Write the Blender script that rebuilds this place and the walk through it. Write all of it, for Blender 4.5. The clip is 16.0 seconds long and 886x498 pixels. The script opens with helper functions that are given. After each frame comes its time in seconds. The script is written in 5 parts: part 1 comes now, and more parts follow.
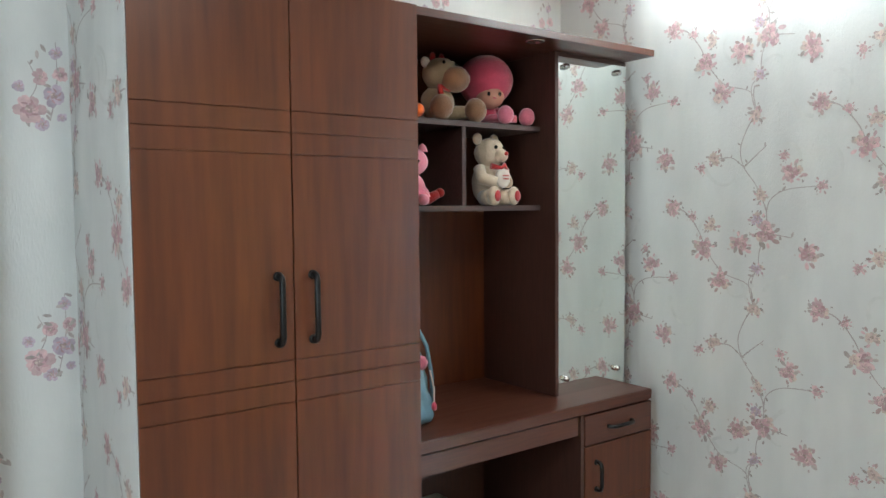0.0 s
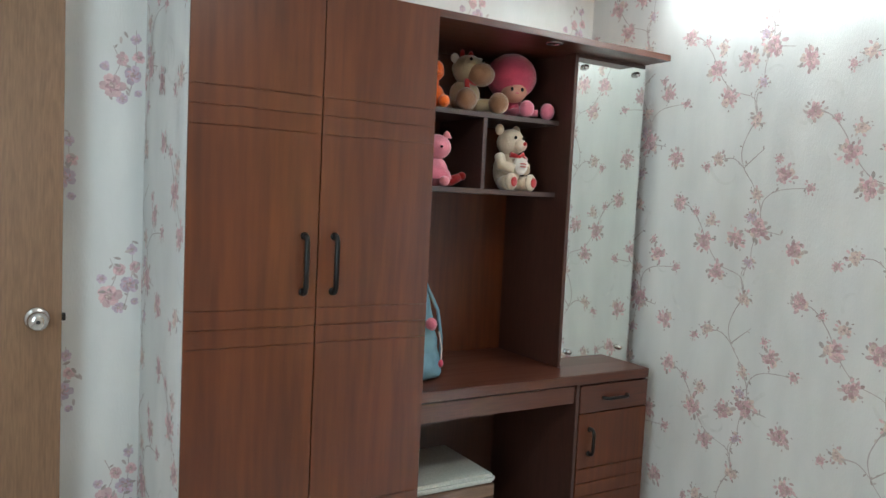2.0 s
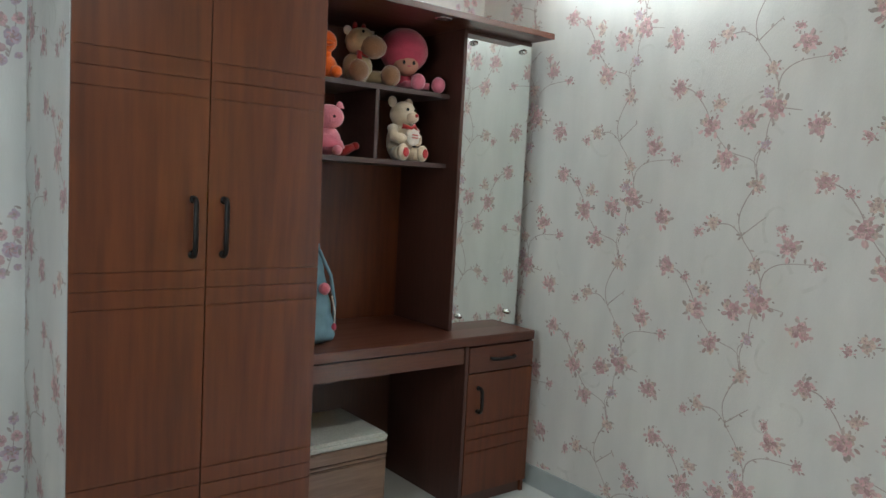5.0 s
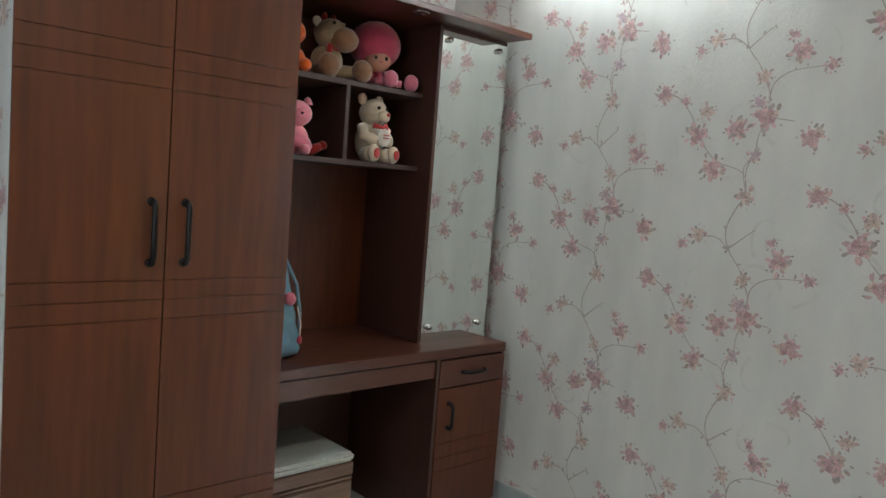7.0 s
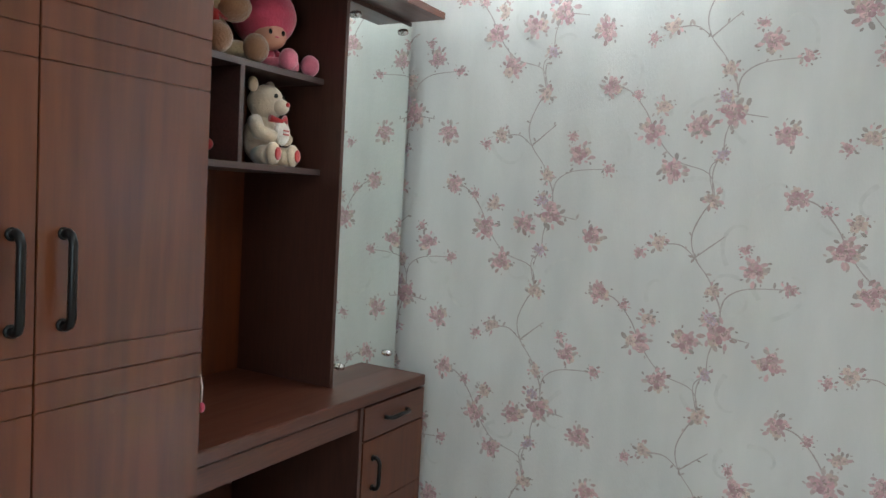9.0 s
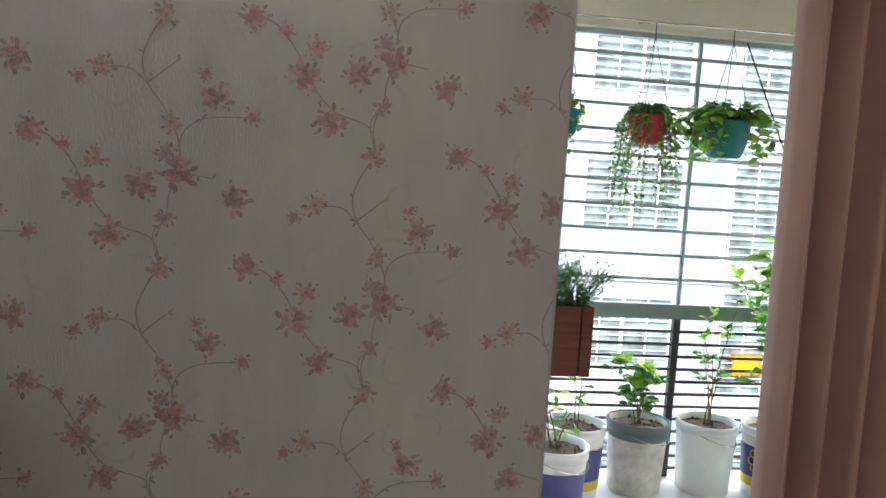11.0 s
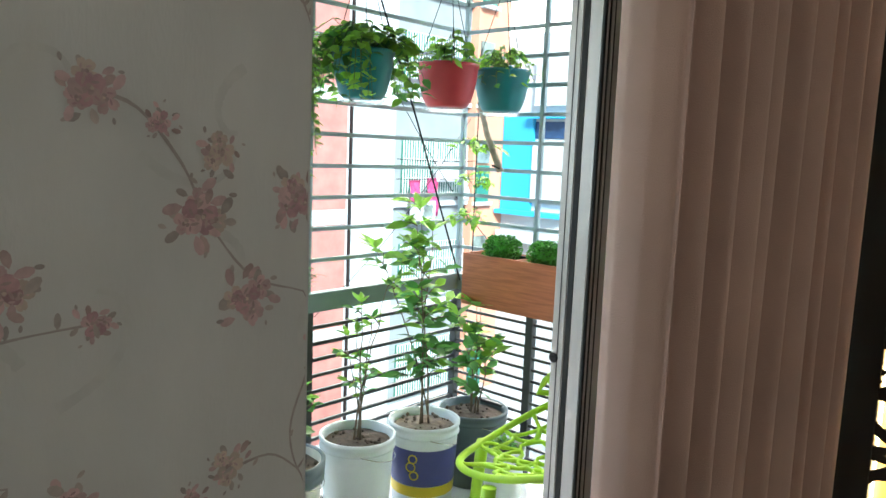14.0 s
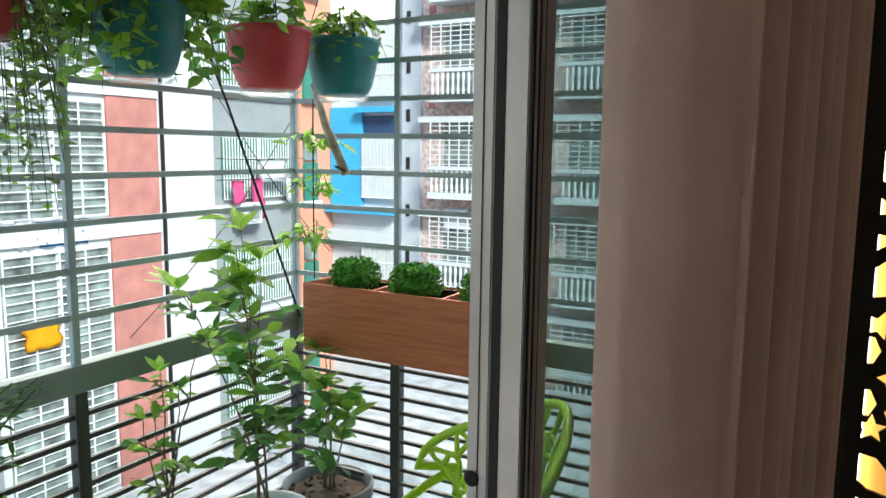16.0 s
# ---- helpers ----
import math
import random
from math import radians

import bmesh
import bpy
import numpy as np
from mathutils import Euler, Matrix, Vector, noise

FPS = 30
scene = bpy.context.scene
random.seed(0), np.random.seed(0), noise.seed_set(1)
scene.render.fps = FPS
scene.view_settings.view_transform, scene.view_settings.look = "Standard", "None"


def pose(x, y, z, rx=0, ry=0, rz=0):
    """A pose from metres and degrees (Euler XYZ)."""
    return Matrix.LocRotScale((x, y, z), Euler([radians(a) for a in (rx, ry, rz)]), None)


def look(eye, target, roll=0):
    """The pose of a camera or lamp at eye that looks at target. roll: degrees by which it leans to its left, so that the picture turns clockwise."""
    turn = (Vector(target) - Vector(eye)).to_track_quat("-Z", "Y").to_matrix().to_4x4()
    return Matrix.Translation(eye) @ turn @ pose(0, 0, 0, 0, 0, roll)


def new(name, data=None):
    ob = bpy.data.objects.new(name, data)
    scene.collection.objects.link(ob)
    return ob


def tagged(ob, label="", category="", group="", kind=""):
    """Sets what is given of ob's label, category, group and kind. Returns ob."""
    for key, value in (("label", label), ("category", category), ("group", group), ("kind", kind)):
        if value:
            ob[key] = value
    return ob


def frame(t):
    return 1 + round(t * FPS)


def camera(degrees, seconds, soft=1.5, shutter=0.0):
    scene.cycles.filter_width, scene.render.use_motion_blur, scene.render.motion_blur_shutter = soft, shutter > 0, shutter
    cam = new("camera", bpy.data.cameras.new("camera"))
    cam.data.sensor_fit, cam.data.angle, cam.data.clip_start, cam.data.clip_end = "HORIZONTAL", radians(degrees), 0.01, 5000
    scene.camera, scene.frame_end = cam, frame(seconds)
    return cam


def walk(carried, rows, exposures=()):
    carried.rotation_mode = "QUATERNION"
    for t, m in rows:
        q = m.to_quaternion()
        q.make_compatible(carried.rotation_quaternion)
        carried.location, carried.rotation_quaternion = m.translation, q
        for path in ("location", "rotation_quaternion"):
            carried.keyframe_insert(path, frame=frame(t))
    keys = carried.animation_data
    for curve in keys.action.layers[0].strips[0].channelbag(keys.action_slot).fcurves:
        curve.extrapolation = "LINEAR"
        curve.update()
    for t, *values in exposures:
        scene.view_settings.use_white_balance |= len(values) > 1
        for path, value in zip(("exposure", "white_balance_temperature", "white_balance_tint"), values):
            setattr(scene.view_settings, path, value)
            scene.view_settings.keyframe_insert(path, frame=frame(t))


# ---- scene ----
cam = camera(61.5, 16.0)
PATH = [
    (0, (-2.542, -1.057, 1.519), (-1.357, 0.55, 1.41), -0.5),
    (0.5, (-2.597, -1.13, 1.51), (-1.387, 0.458, 1.388), -0.3),
    (1, (-2.615, -1.215, 1.514), (-1.413, 0.379, 1.392), 0.2),
    (1.5, (-2.617, -1.328, 1.502), (-1.542, 0.353, 1.367), 2.4),
    (2, (-2.572, -1.43, 1.488), (-1.533, 0.272, 1.348), 2.8),
    (2.5, (-2.582, -1.506, 1.467), (-1.523, 0.185, 1.329), 3.5),
    (3, (-2.59, -1.536, 1.464), (-1.522, 0.149, 1.318), 3.8),
    (3.5, (-2.589, -1.567, 1.463), (-1.504, 0.106, 1.307), 3.8),
    (4, (-2.584, -1.576, 1.45), (-1.437, 0.054, 1.287), 3.6),
    (6.5, (-2.555, -1.488, 1.433), (-1.244, 0.012, 1.259), 4.0),
    (7, (-2.569, -1.341, 1.447), (-1.207, 0.114, 1.283), 4.4),
    (7.5, (-2.592, -1.165, 1.456), (-1.156, 0.219, 1.301), 3.2),
    (8, (-2.58, -0.975, 1.444), (-1.129, 0.393, 1.287), 3.1),
    (8.5, (-2.519, -0.761, 1.448), (-1.013, 0.546, 1.295), 2.7),
    (9, (-2.515, -0.56, 1.45), (-0.775, 0.418, 1.317), 3.2),
    (9.5, (-2.503, -0.383, 1.463), (-0.598, 0.206, 1.303), 2.1),
    (10, (-2.423, -0.221, 1.423), (-0.453, 0.083, 1.261), 2.7),
    (10.2, (-2.387, -0.175, 1.428), (-0.402, 0.002, 1.268), 3.0),
    (12.3, (-1.636, 0.084, 1.437), (0.145, -0.796, 1.201), 3.0),
    (12.5, (-1.522, 0.106, 1.44), (0.205, -0.872, 1.195), 2.7),
    (13, (-1.315, 0.136, 1.444), (0.257, -1.068, 1.163), 1.1),
    (13.5, (-1.093, 0.079, 1.455), (0.379, -1.246, 1.18), 2.0),
    (14, (-0.909, 0.005, 1.456), (0.413, -1.473, 1.197), 2.3),
    (14.5, (-0.7, -0.061, 1.466), (0.386, -1.721, 1.212), 1.5),
    (15, (-0.561, -0.175, 1.463), (0.316, -1.952, 1.195), 0.0),
    (15.5, (-0.469, -0.38, 1.467), (0.446, -2.139, 1.206), 0.2),
    (16, (-0.399, -0.554, 1.459), (0.557, -2.292, 1.199), 0.7),
]

EXPOSURES = [(0, 4.74, 5760, -2), (3.5, 4.72, 5760, -2), (4.2, 4.56, 5820, -2), (6.3, 4.02, 5960, -1), (8.0, 4.38, 5900, -1), (8.5, 4.68, 5900, 0),
             (9.0, 4.44, 5740, -2), (9.5, 3.42, 6430, 10), (10.0, 3.1, 6750, 11), (12.5, 3.0, 6750, 5), (13.0, 2.92, 6700, 2), (13.5, 3.08, 6650, 1),
             (14.0, 2.95, 6550, -2), (15.0, 2.78, 6500, -5), (15.5, 2.55, 6650, -6), (16.0, 2.22, 7000, 3)]
walk(cam, [(t, look(eye, target, roll)) for t, eye, target, roll in PATH], EXPOSURES)

# ---- light ----
world = bpy.data.worlds.new("sky")
scene.world = world
world.use_nodes = True
wn = world.node_tree.nodes
sky = wn.new("ShaderNodeTexSky")
sky.sky_type, sky.sun_disc = "NISHITA", False
sky.sun_elevation, sky.sun_rotation = radians(55), radians(150)
sky.air_density, sky.dust_density, sky.ozone_density = 1.0, 4.0, 1.0
world.node_tree.links.new(sky.outputs[0], wn["Background"].inputs[0])
wn["Background"].inputs[1].default_value = 0.15

sun = new("sun", bpy.data.lights.new("sun", "SUN"))
sun.data.energy, sun.data.angle, sun.data.color = 1.8, radians(14), (0.92, 0.97, 1.0)
sun.matrix_world = look((-14, 6, 17), (8, -9, 0))

tube = new("tube_glow", bpy.data.lights.new("tube_glow", "AREA"))
tube.data.shape, tube.data.size, tube.data.size_y = "RECTANGLE", 1.0, 0.05
tube.data.energy, tube.data.color = 0.42, (0.94, 0.96, 0.98)
tube.matrix_world = look((-0.07, 0.35, 2.49), (-0.4, 0.35, 1.6))
tube.rotation_mode = "XYZ"

# Added fill from above for the even room light; its lamp is unseen.
room_fill = new("ceiling_fill", bpy.data.lights.new("ceiling_fill", "AREA"))
room_fill.data.shape, room_fill.data.size = "DISK", 0.3
room_fill.data.energy, room_fill.data.color = 0.77, (1.0, 0.91, 0.84)
room_fill.matrix_world = look((-1.9, -0.9, 2.72), (-1.9, -0.9, 0))

# Added cool fill from the west, aimed at the stub; its source is unseen.
side_fill = new("west_fill", bpy.data.lights.new("west_fill", "AREA"))
side_fill.data.shape, side_fill.data.size, side_fill.data.size_y = "RECTANGLE", 1.0, 1.1
side_fill.data.energy, side_fill.data.color = 1.04, (0.80, 0.92, 1.0)
side_fill.matrix_world = look((-3.40, -0.35, 1.55), (-2.1, 0.6, 1.4))

# ---- materials ----
def mat(name, color, rough=0.5, metal=0.0, vary=0.12, scale=6.0, stretch=(1, 1, 1), bump=0.0, bump_scale=60.0, coat=0.0,
        sheen=0.0, island=0.0, trans=0.0):
    m = bpy.data.materials.new(name)
    m.use_nodes = True
    nt, n = m.node_tree, m.node_tree.nodes
    b = n["Principled BSDF"]
    b.inputs["Roughness"].default_value = rough
    b.inputs["Metallic"].default_value = metal
    b.inputs["Coat Weight"].default_value = coat
    b.inputs["Coat Roughness"].default_value = 0.12
    b.inputs["Sheen Weight"].default_value = sheen
    tc = n.new("ShaderNodeTexCoord")
    mp = n.new("ShaderNodeMapping")
    mp.inputs["Scale"].default_value = stretch
    nt.links.new(tc.outputs["Object"], mp.inputs[0])
    big = n.new("ShaderNodeTexNoise")
    big.inputs["Scale"].default_value, big.inputs["Detail"].default_value = scale, 6
    nt.links.new(mp.outputs[0], big.inputs["Vector"])
    ramp = n.new("ShaderNodeValToRGB")
    lo = [max(0, c * (1 - vary * 1.6)) for c in color]
    hi = [min(1, c * (1 + vary * 1.6)) for c in color]
    ramp.color_ramp.elements[0].position, ramp.color_ramp.elements[0].color = 0.25, (*lo, 1)
    ramp.color_ramp.elements[1].position, ramp.color_ramp.elements[1].color = 0.75, (*hi, 1)
    nt.links.new(big.outputs["Fac"], ramp.inputs[0])
    out = ramp.outputs[0]
    if island:
        geo = n.new("ShaderNodeNewGeometry")
        hsv = n.new("ShaderNodeHueSaturation")
        mr = n.new("ShaderNodeMapRange")
        mr.inputs[3].default_value, mr.inputs[4].default_value = 1 - island, 1 + island
        nt.links.new(geo.outputs["Random Per Island"], mr.inputs[0])
        nt.links.new(mr.outputs[0], hsv.inputs["Value"])
        nt.links.new(out, hsv.inputs["Color"])
        out = hsv.outputs[0]
    nt.links.new(out, b.inputs["Base Color"])
    if bump:
        fine = n.new("ShaderNodeTexNoise")
        fine.inputs["Scale"].default_value, fine.inputs["Detail"].default_value = bump_scale, 4
        nt.links.new(mp.outputs[0], fine.inputs["Vector"])
        bp = n.new("ShaderNodeBump")
        bp.inputs["Strength"].default_value, bp.inputs["Distance"].default_value = bump, 0.004
        nt.links.new(fine.outputs["Fac"], bp.inputs["Height"])
        nt.links.new(bp.outputs[0], b.inputs["Normal"])
    if trans:
        tr = n.new("ShaderNodeBsdfTranslucent")
        mix = n.new("ShaderNodeMixShader")
        mix.inputs[0].default_value = trans
        nt.links.new(out, tr.inputs[0])
        nt.links.new(b.outputs[0], mix.inputs[1])
        nt.links.new(tr.outputs[0], mix.inputs[2])
        nt.links.new(mix.outputs[0], n["Material Output"].inputs[0])
    return m


def wood(name, dark, light, rough=0.38, scale=1.0, coat=0.3, axis=2, figure=0.09):
    m = bpy.data.materials.new(name)
    m.use_nodes = True
    nt, n = m.node_tree, m.node_tree.nodes
    b = n["Principled BSDF"]
    tc, mp = n.new("ShaderNodeTexCoord"), n.new("ShaderNodeMapping")
    s = [9.0 * scale] * 3
    s[axis] = 0.7 * scale
    mp.inputs["Scale"].default_value = s
    nt.links.new(tc.outputs["Object"], mp.inputs[0])
    a = n.new("ShaderNodeTexNoise")
    a.inputs["Scale"].default_value, a.inputs["Detail"].default_value, a.inputs["Distortion"].default_value = 1.1, 5, 2.4
    nt.links.new(mp.outputs[0], a.inputs["Vector"])
    wv = n.new("ShaderNodeMath")
    wv.operation = "MULTIPLY"
    wv.inputs[1].default_value = 26
    nt.links.new(a.outputs["Fac"], wv.inputs[0])
    si = n.new("ShaderNodeMath")
    si.operation = "SINE"
    nt.links.new(wv.outputs[0], si.inputs[0])
    f = n.new("ShaderNodeTexNoise")
    f.inputs["Scale"].default_value, f.inputs["Detail"].default_value = 14, 3
    nt.links.new(mp.outputs[0], f.inputs["Vector"])
    mx = n.new("ShaderNodeMath")
    mx.operation = "MULTIPLY_ADD"
    mx.inputs[1].default_value = figure
    nt.links.new(si.outputs[0], mx.inputs[0])
    nt.links.new(f.outputs["Fac"], mx.inputs[2])
    ramp = n.new("ShaderNodeValToRGB")
    ramp.color_ramp.elements[0].position, ramp.color_ramp.elements[0].color = 0.22, (*dark, 1)
    ramp.color_ramp.elements[1].position, ramp.color_ramp.elements[1].color = 0.72, (*light, 1)
    nt.links.new(mx.outputs[0], ramp.inputs[0])
    nt.links.new(ramp.outputs[0], b.inputs["Base Color"])
    rr = n.new("ShaderNodeMapRange")
    rr.inputs[3].default_value, rr.inputs[4].default_value = rough - 0.07, rough + 0.1
    nt.links.new(a.outputs["Fac"], rr.inputs[0])
    nt.links.new(rr.outputs[0], b.inputs["Roughness"])
    b.inputs["Coat Weight"].default_value, b.inputs["Coat Roughness"].default_value = coat, 0.16
    bp = n.new("ShaderNodeBump")
    bp.inputs["Strength"].default_value, bp.inputs["Distance"].default_value = 0.12, 0.002
    nt.links.new(f.outputs["Fac"], bp.inputs["Height"])
    nt.links.new(bp.outputs[0], b.inputs["Normal"])
    return m


def glow(name, color, strength):
    m = bpy.data.materials.new(name)
    m.use_nodes = True
    b = m.node_tree.nodes["Principled BSDF"]
    b.inputs["Base Color"].default_value = (*color, 1)
    b.inputs["Emission Color"].default_value = (*color, 1)
    b.inputs["Emission Strength"].default_value = strength
    return m


def glass(name, tint, reflect=0.12):
    m = bpy.data.materials.new(name)
    m.use_nodes = True
    nt, n = m.node_tree, m.node_tree.nodes
    n.remove(n["Principled BSDF"])
    t, g, x, fr = n.new("ShaderNodeBsdfTransparent"), n.new("ShaderNodeBsdfGlossy"), n.new("ShaderNodeMixShader"), n.new("ShaderNodeLayerWeight")
    pw, sc = n.new("ShaderNodeMath"), n.new("ShaderNodeMath")
    t.inputs[0].default_value, g.inputs["Roughness"].default_value = (*tint, 1), 0.02
    fr.inputs["Blend"].default_value = 0.5
    pw.operation, sc.operation = "POWER", "MULTIPLY_ADD"
    pw.inputs[1].default_value = 4.0
    sc.inputs[1].default_value, sc.inputs[2].default_value = 0.5, reflect * 0.25
    nt.links.new(fr.outputs["Facing"], pw.inputs[0])
    nt.links.new(pw.outputs[0], sc.inputs[0])
    nt.links.new(sc.outputs[0], x.inputs[0])
    nt.links.new(t.outputs[0], x.inputs[1])
    nt.links.new(g.outputs[0], x.inputs[2])
    nt.links.new(x.outputs[0], n["Material Output"].inputs[0])
    return m


WOOD = wood("walnut_veneer", (0.068, 0.0158, 0.0043), (0.120, 0.0292, 0.0071), rough=0.38, scale=0.30, coat=0.14, figure=0.10)
WOOD_EDGE = wood("walnut_veneer_lying", (0.062, 0.018, 0.010), (0.100, 0.029, 0.014), axis=0, figure=0.05)
WOOD_DARK = wood("dark_niche_veneer", (0.050, 0.0195, 0.0135), (0.072, 0.027, 0.018), rough=0.45, figure=0.05)
WOOD_SHELF = wood("dark_shelf_edge", (0.050, 0.028, 0.025), (0.080, 0.044, 0.038), rough=0.45, axis=0)
DOOR_WOOD = wood("oak_brown_door", (0.17, 0.088, 0.045), (0.25, 0.135, 0.07), rough=0.5, scale=1.6, coat=0.1)
PLANTER_WOOD = wood("planter_ply", (0.40, 0.108, 0.042), (0.59, 0.175, 0.072), rough=0.5, coat=0.1, axis=0)
PLANTER_DARK = wood("planter_red_brown", (0.12, 0.035, 0.02), (0.19, 0.06, 0.035), rough=0.5, coat=0.1, axis=0)
STOOL_WOOD = wood("stool_brown", (0.13, 0.07, 0.045), (0.19, 0.11, 0.07), rough=0.45, axis=0)
WALLPAPER = mat("cream_wallpaper", (0.72, 0.685, 0.65), 0.6, vary=0.055, scale=7, bump=0.25, bump_scale=160, stretch=(1, 1, 0.35))
CEIL = mat("white_ceiling_paint", (0.8, 0.8, 0.78), 0.8, vary=0.02, bump=0.1)
TILE_FLOOR = mat("pale_floor_tile", (0.55, 0.55, 0.53), 0.2, vary=0.05, scale=2)
SKIRT = mat("grey_skirting_tile", (0.42, 0.45, 0.45), 0.25, vary=0.05, scale=8)
BLACK = mat("black_lacquer", (0.012, 0.011, 0.011), 0.4, vary=0.1)
METAL_BLACK = mat("black_bronze_metal", (0.02, 0.018, 0.017), 0.32, metal=0.7, vary=0.1)
CHROME = mat("brushed_steel", (0.62, 0.58, 0.55), 0.22, metal=1.0, vary=0.04)
ALU = mat("satin_aluminium", (0.62, 0.585, 0.575), 0.40, metal=0.55, vary=0.05, scale=3, stretch=(6, 6, 0.4))
RUBBER = mat("black_rubber_seal", (0.012, 0.012, 0.013), 0.6, vary=0.1)
GLASS = glass("clear_glass", (0.84, 0.90, 0.89))
CURTAIN = mat("beige_rose_curtain", (0.64, 0.422, 0.345), 0.85, vary=0.08, scale=3, bump=0.4, bump_scale=420, sheen=0.15, trans=0.12)
RAIL_PAINT = mat("grey_green_rail_paint", (0.20, 0.26, 0.25), 0.45, vary=0.12, scale=5)
BAR_PAINT = mat("pale_blue_grey_bar_paint", (0.36, 0.44, 0.46), 0.45, vary=0.12, scale=9)
BAR_DARK = mat("dark_grey_bar_paint", (0.05, 0.055, 0.055), 0.5, vary=0.2, scale=9)
BAR_LOW = mat("low_bar_paint", (0.07, 0.075, 0.075), 0.5, vary=0.2, scale=9)
BALCONY_PAINT = mat("cream_balcony_paint", (0.72, 0.68, 0.56), 0.7, vary=0.03)
PRINT_PINK = mat("print_pink", (0.65, 0.445, 0.44), 0.65, vary=0.10, scale=60, island=0.16)
PRINT_ROSE = mat("print_rose", (0.55, 0.325, 0.34), 0.65, vary=0.12, scale=60, island=0.18)
PRINT_PEACH = mat("print_peach", (0.64, 0.505, 0.43), 0.65, vary=0.10, scale=60, island=0.15)
PRINT_LEAF = mat("print_leaf", (0.48, 0.395, 0.36), 0.65, vary=0.12, scale=60, island=0.2)
PRINT_VINE = mat("print_vine", (0.48, 0.395, 0.365), 0.65, vary=0.1, scale=50)
PRINT_FAINT = mat("print_faint_scroll", (0.693, 0.657, 0.618), 0.6, vary=0.05, scale=30)
PRINT_BUD = mat("print_red_brown", (0.49, 0.345, 0.32), 0.65, vary=0.12, scale=60, island=0.2)
PRINT_LILAC = mat("print_lilac", (0.56, 0.44, 0.50), 0.65, vary=0.12, scale=60, island=0.15)
SOIL = mat("potting_soil", (0.085, 0.065, 0.05), 0.95, vary=0.3, scale=40, bump=1.0, bump_scale=60)
SOIL_PALE = mat("dry_soil", (0.21, 0.17, 0.13), 0.95, vary=0.25, scale=40, bump=1.0, bump_scale=60)
LEAF = mat("green_leaf", (0.10, 0.28, 0.06), 0.42, vary=0.2, scale=10, island=0.45, trans=0.3)
LEAF_LIGHT = mat("young_leaf", (0.28, 0.52, 0.07), 0.42, vary=0.2, scale=10, island=0.3, trans=0.45)
LEAF_BUSH = mat("bush_leaf", (0.07, 0.27, 0.03), 0.5, vary=0.2, scale=30, island=0.5, trans=0.2)
LEAF_OLIVE = mat("olive_leaf", (0.18, 0.25, 0.09), 0.5, vary=0.2, scale=30, island=0.4, trans=0.25)
STEM = mat("woody_stem", (0.16, 0.12, 0.075), 0.8, vary=0.2, scale=40)
STEM_GREEN = mat("green_stem", (0.10, 0.16, 0.05), 0.6, vary=0.2, scale=40)


# ---- mesh helpers ----
def box(bm, x0, x1, y0, y1, z0, z1, bevel=0.0, mi=0):
    r = bmesh.ops.create_cube(bm, size=1.0)
    vs = r["verts"]
    bmesh.ops.scale(bm, vec=(abs(x1 - x0), abs(y1 - y0), abs(z1 - z0)), verts=vs)
    bmesh.ops.translate(bm, vec=((x0 + x1) / 2, (y0 + y1) / 2, (z0 + z1) / 2), verts=vs)
    if mi:
        for f in {f for v in vs for f in v.link_faces}:
            f.material_index = mi
    if bevel:
        es = list({e for v in vs for e in v.link_edges})
        bmesh.ops.bevel(bm, geom=es, offset=bevel, segments=2, affect="EDGES", clamp_overlap=True)
    return bm


def tube_mesh(bm, pts, radii, n=8, caps=True, mi=0):
    """A round tube through the points; radii a number or one for each point."""
    pts = [Vector(p) for p in pts]
    if not isinstance(radii, (list, tuple)):
        radii = [radii] * len(pts)
    rings, up = [], None
    for i, p in enumerate(pts):
        d = (pts[min(i + 1, len(pts) - 1)] - pts[max(i - 1, 0)]).normalized()
        if up is None:
            up = d.orthogonal().normalized()
        up = (up - d * up.dot(d))
        up = up.normalized() if up.length > 1e-6 else d.orthogonal().normalized()
        side = d.cross(up)
        rings.append([bm.verts.new(p + radii[i] * (math.cos(2 * math.pi * k / n) * up + math.sin(2 * math.pi * k / n) * side)) for k in range(n)])
    for a, b in zip(rings, rings[1:]):
        for k in range(n):
            f = bm.faces.new((a[k], a[(k + 1) % n], b[(k + 1) % n], b[k]))
            f.smooth, f.material_index = True, mi
    if caps:
        bm.faces.new(rings[0][::-1]).material_index = mi
        bm.faces.new(rings[-1]).material_index = mi
    return bm


def lathe(bm, profile, n=32, centre=(0, 0, 0), mi=0, close=False):
    """Turns (radius, height) pairs about the upright axis."""
    rings = [[bm.verts.new((centre[0] + r * math.cos(2 * math.pi * k / n), centre[1] + r * math.sin(2 * math.pi * k / n), centre[2] + z)) for k in range(n)]
             for r, z in profile]
    for a, b in zip(rings, rings[1:]):
        for k in range(n):
            f = bm.faces.new((a[k], a[(k + 1) % n], b[(k + 1) % n], b[k]))
            f.smooth, f.material_index = True, mi
    if close:
        bm.faces.new(rings[0][::-1]).material_index = mi
        bm.faces.new(rings[-1]).material_index = mi
    return bm


def ball(bm, c, r, mi=0, squash=(1, 1, 1), turn=None, lump=0.0, seg=20):
    res = bmesh.ops.create_uvsphere(bm, u_segments=seg, v_segments=seg // 2 + 2, radius=1.0)
    m = Matrix.Translation(c) @ (turn or Matrix.Identity(4)) @ Matrix.Diagonal((r * squash[0], r * squash[1], r * squash[2], 1))
    for v in res["verts"]:
        if lump:
            v.co *= 1 + lump * noise.noise(v.co * 2.3 + Vector(c) * 7)
        v.co = m @ v.co
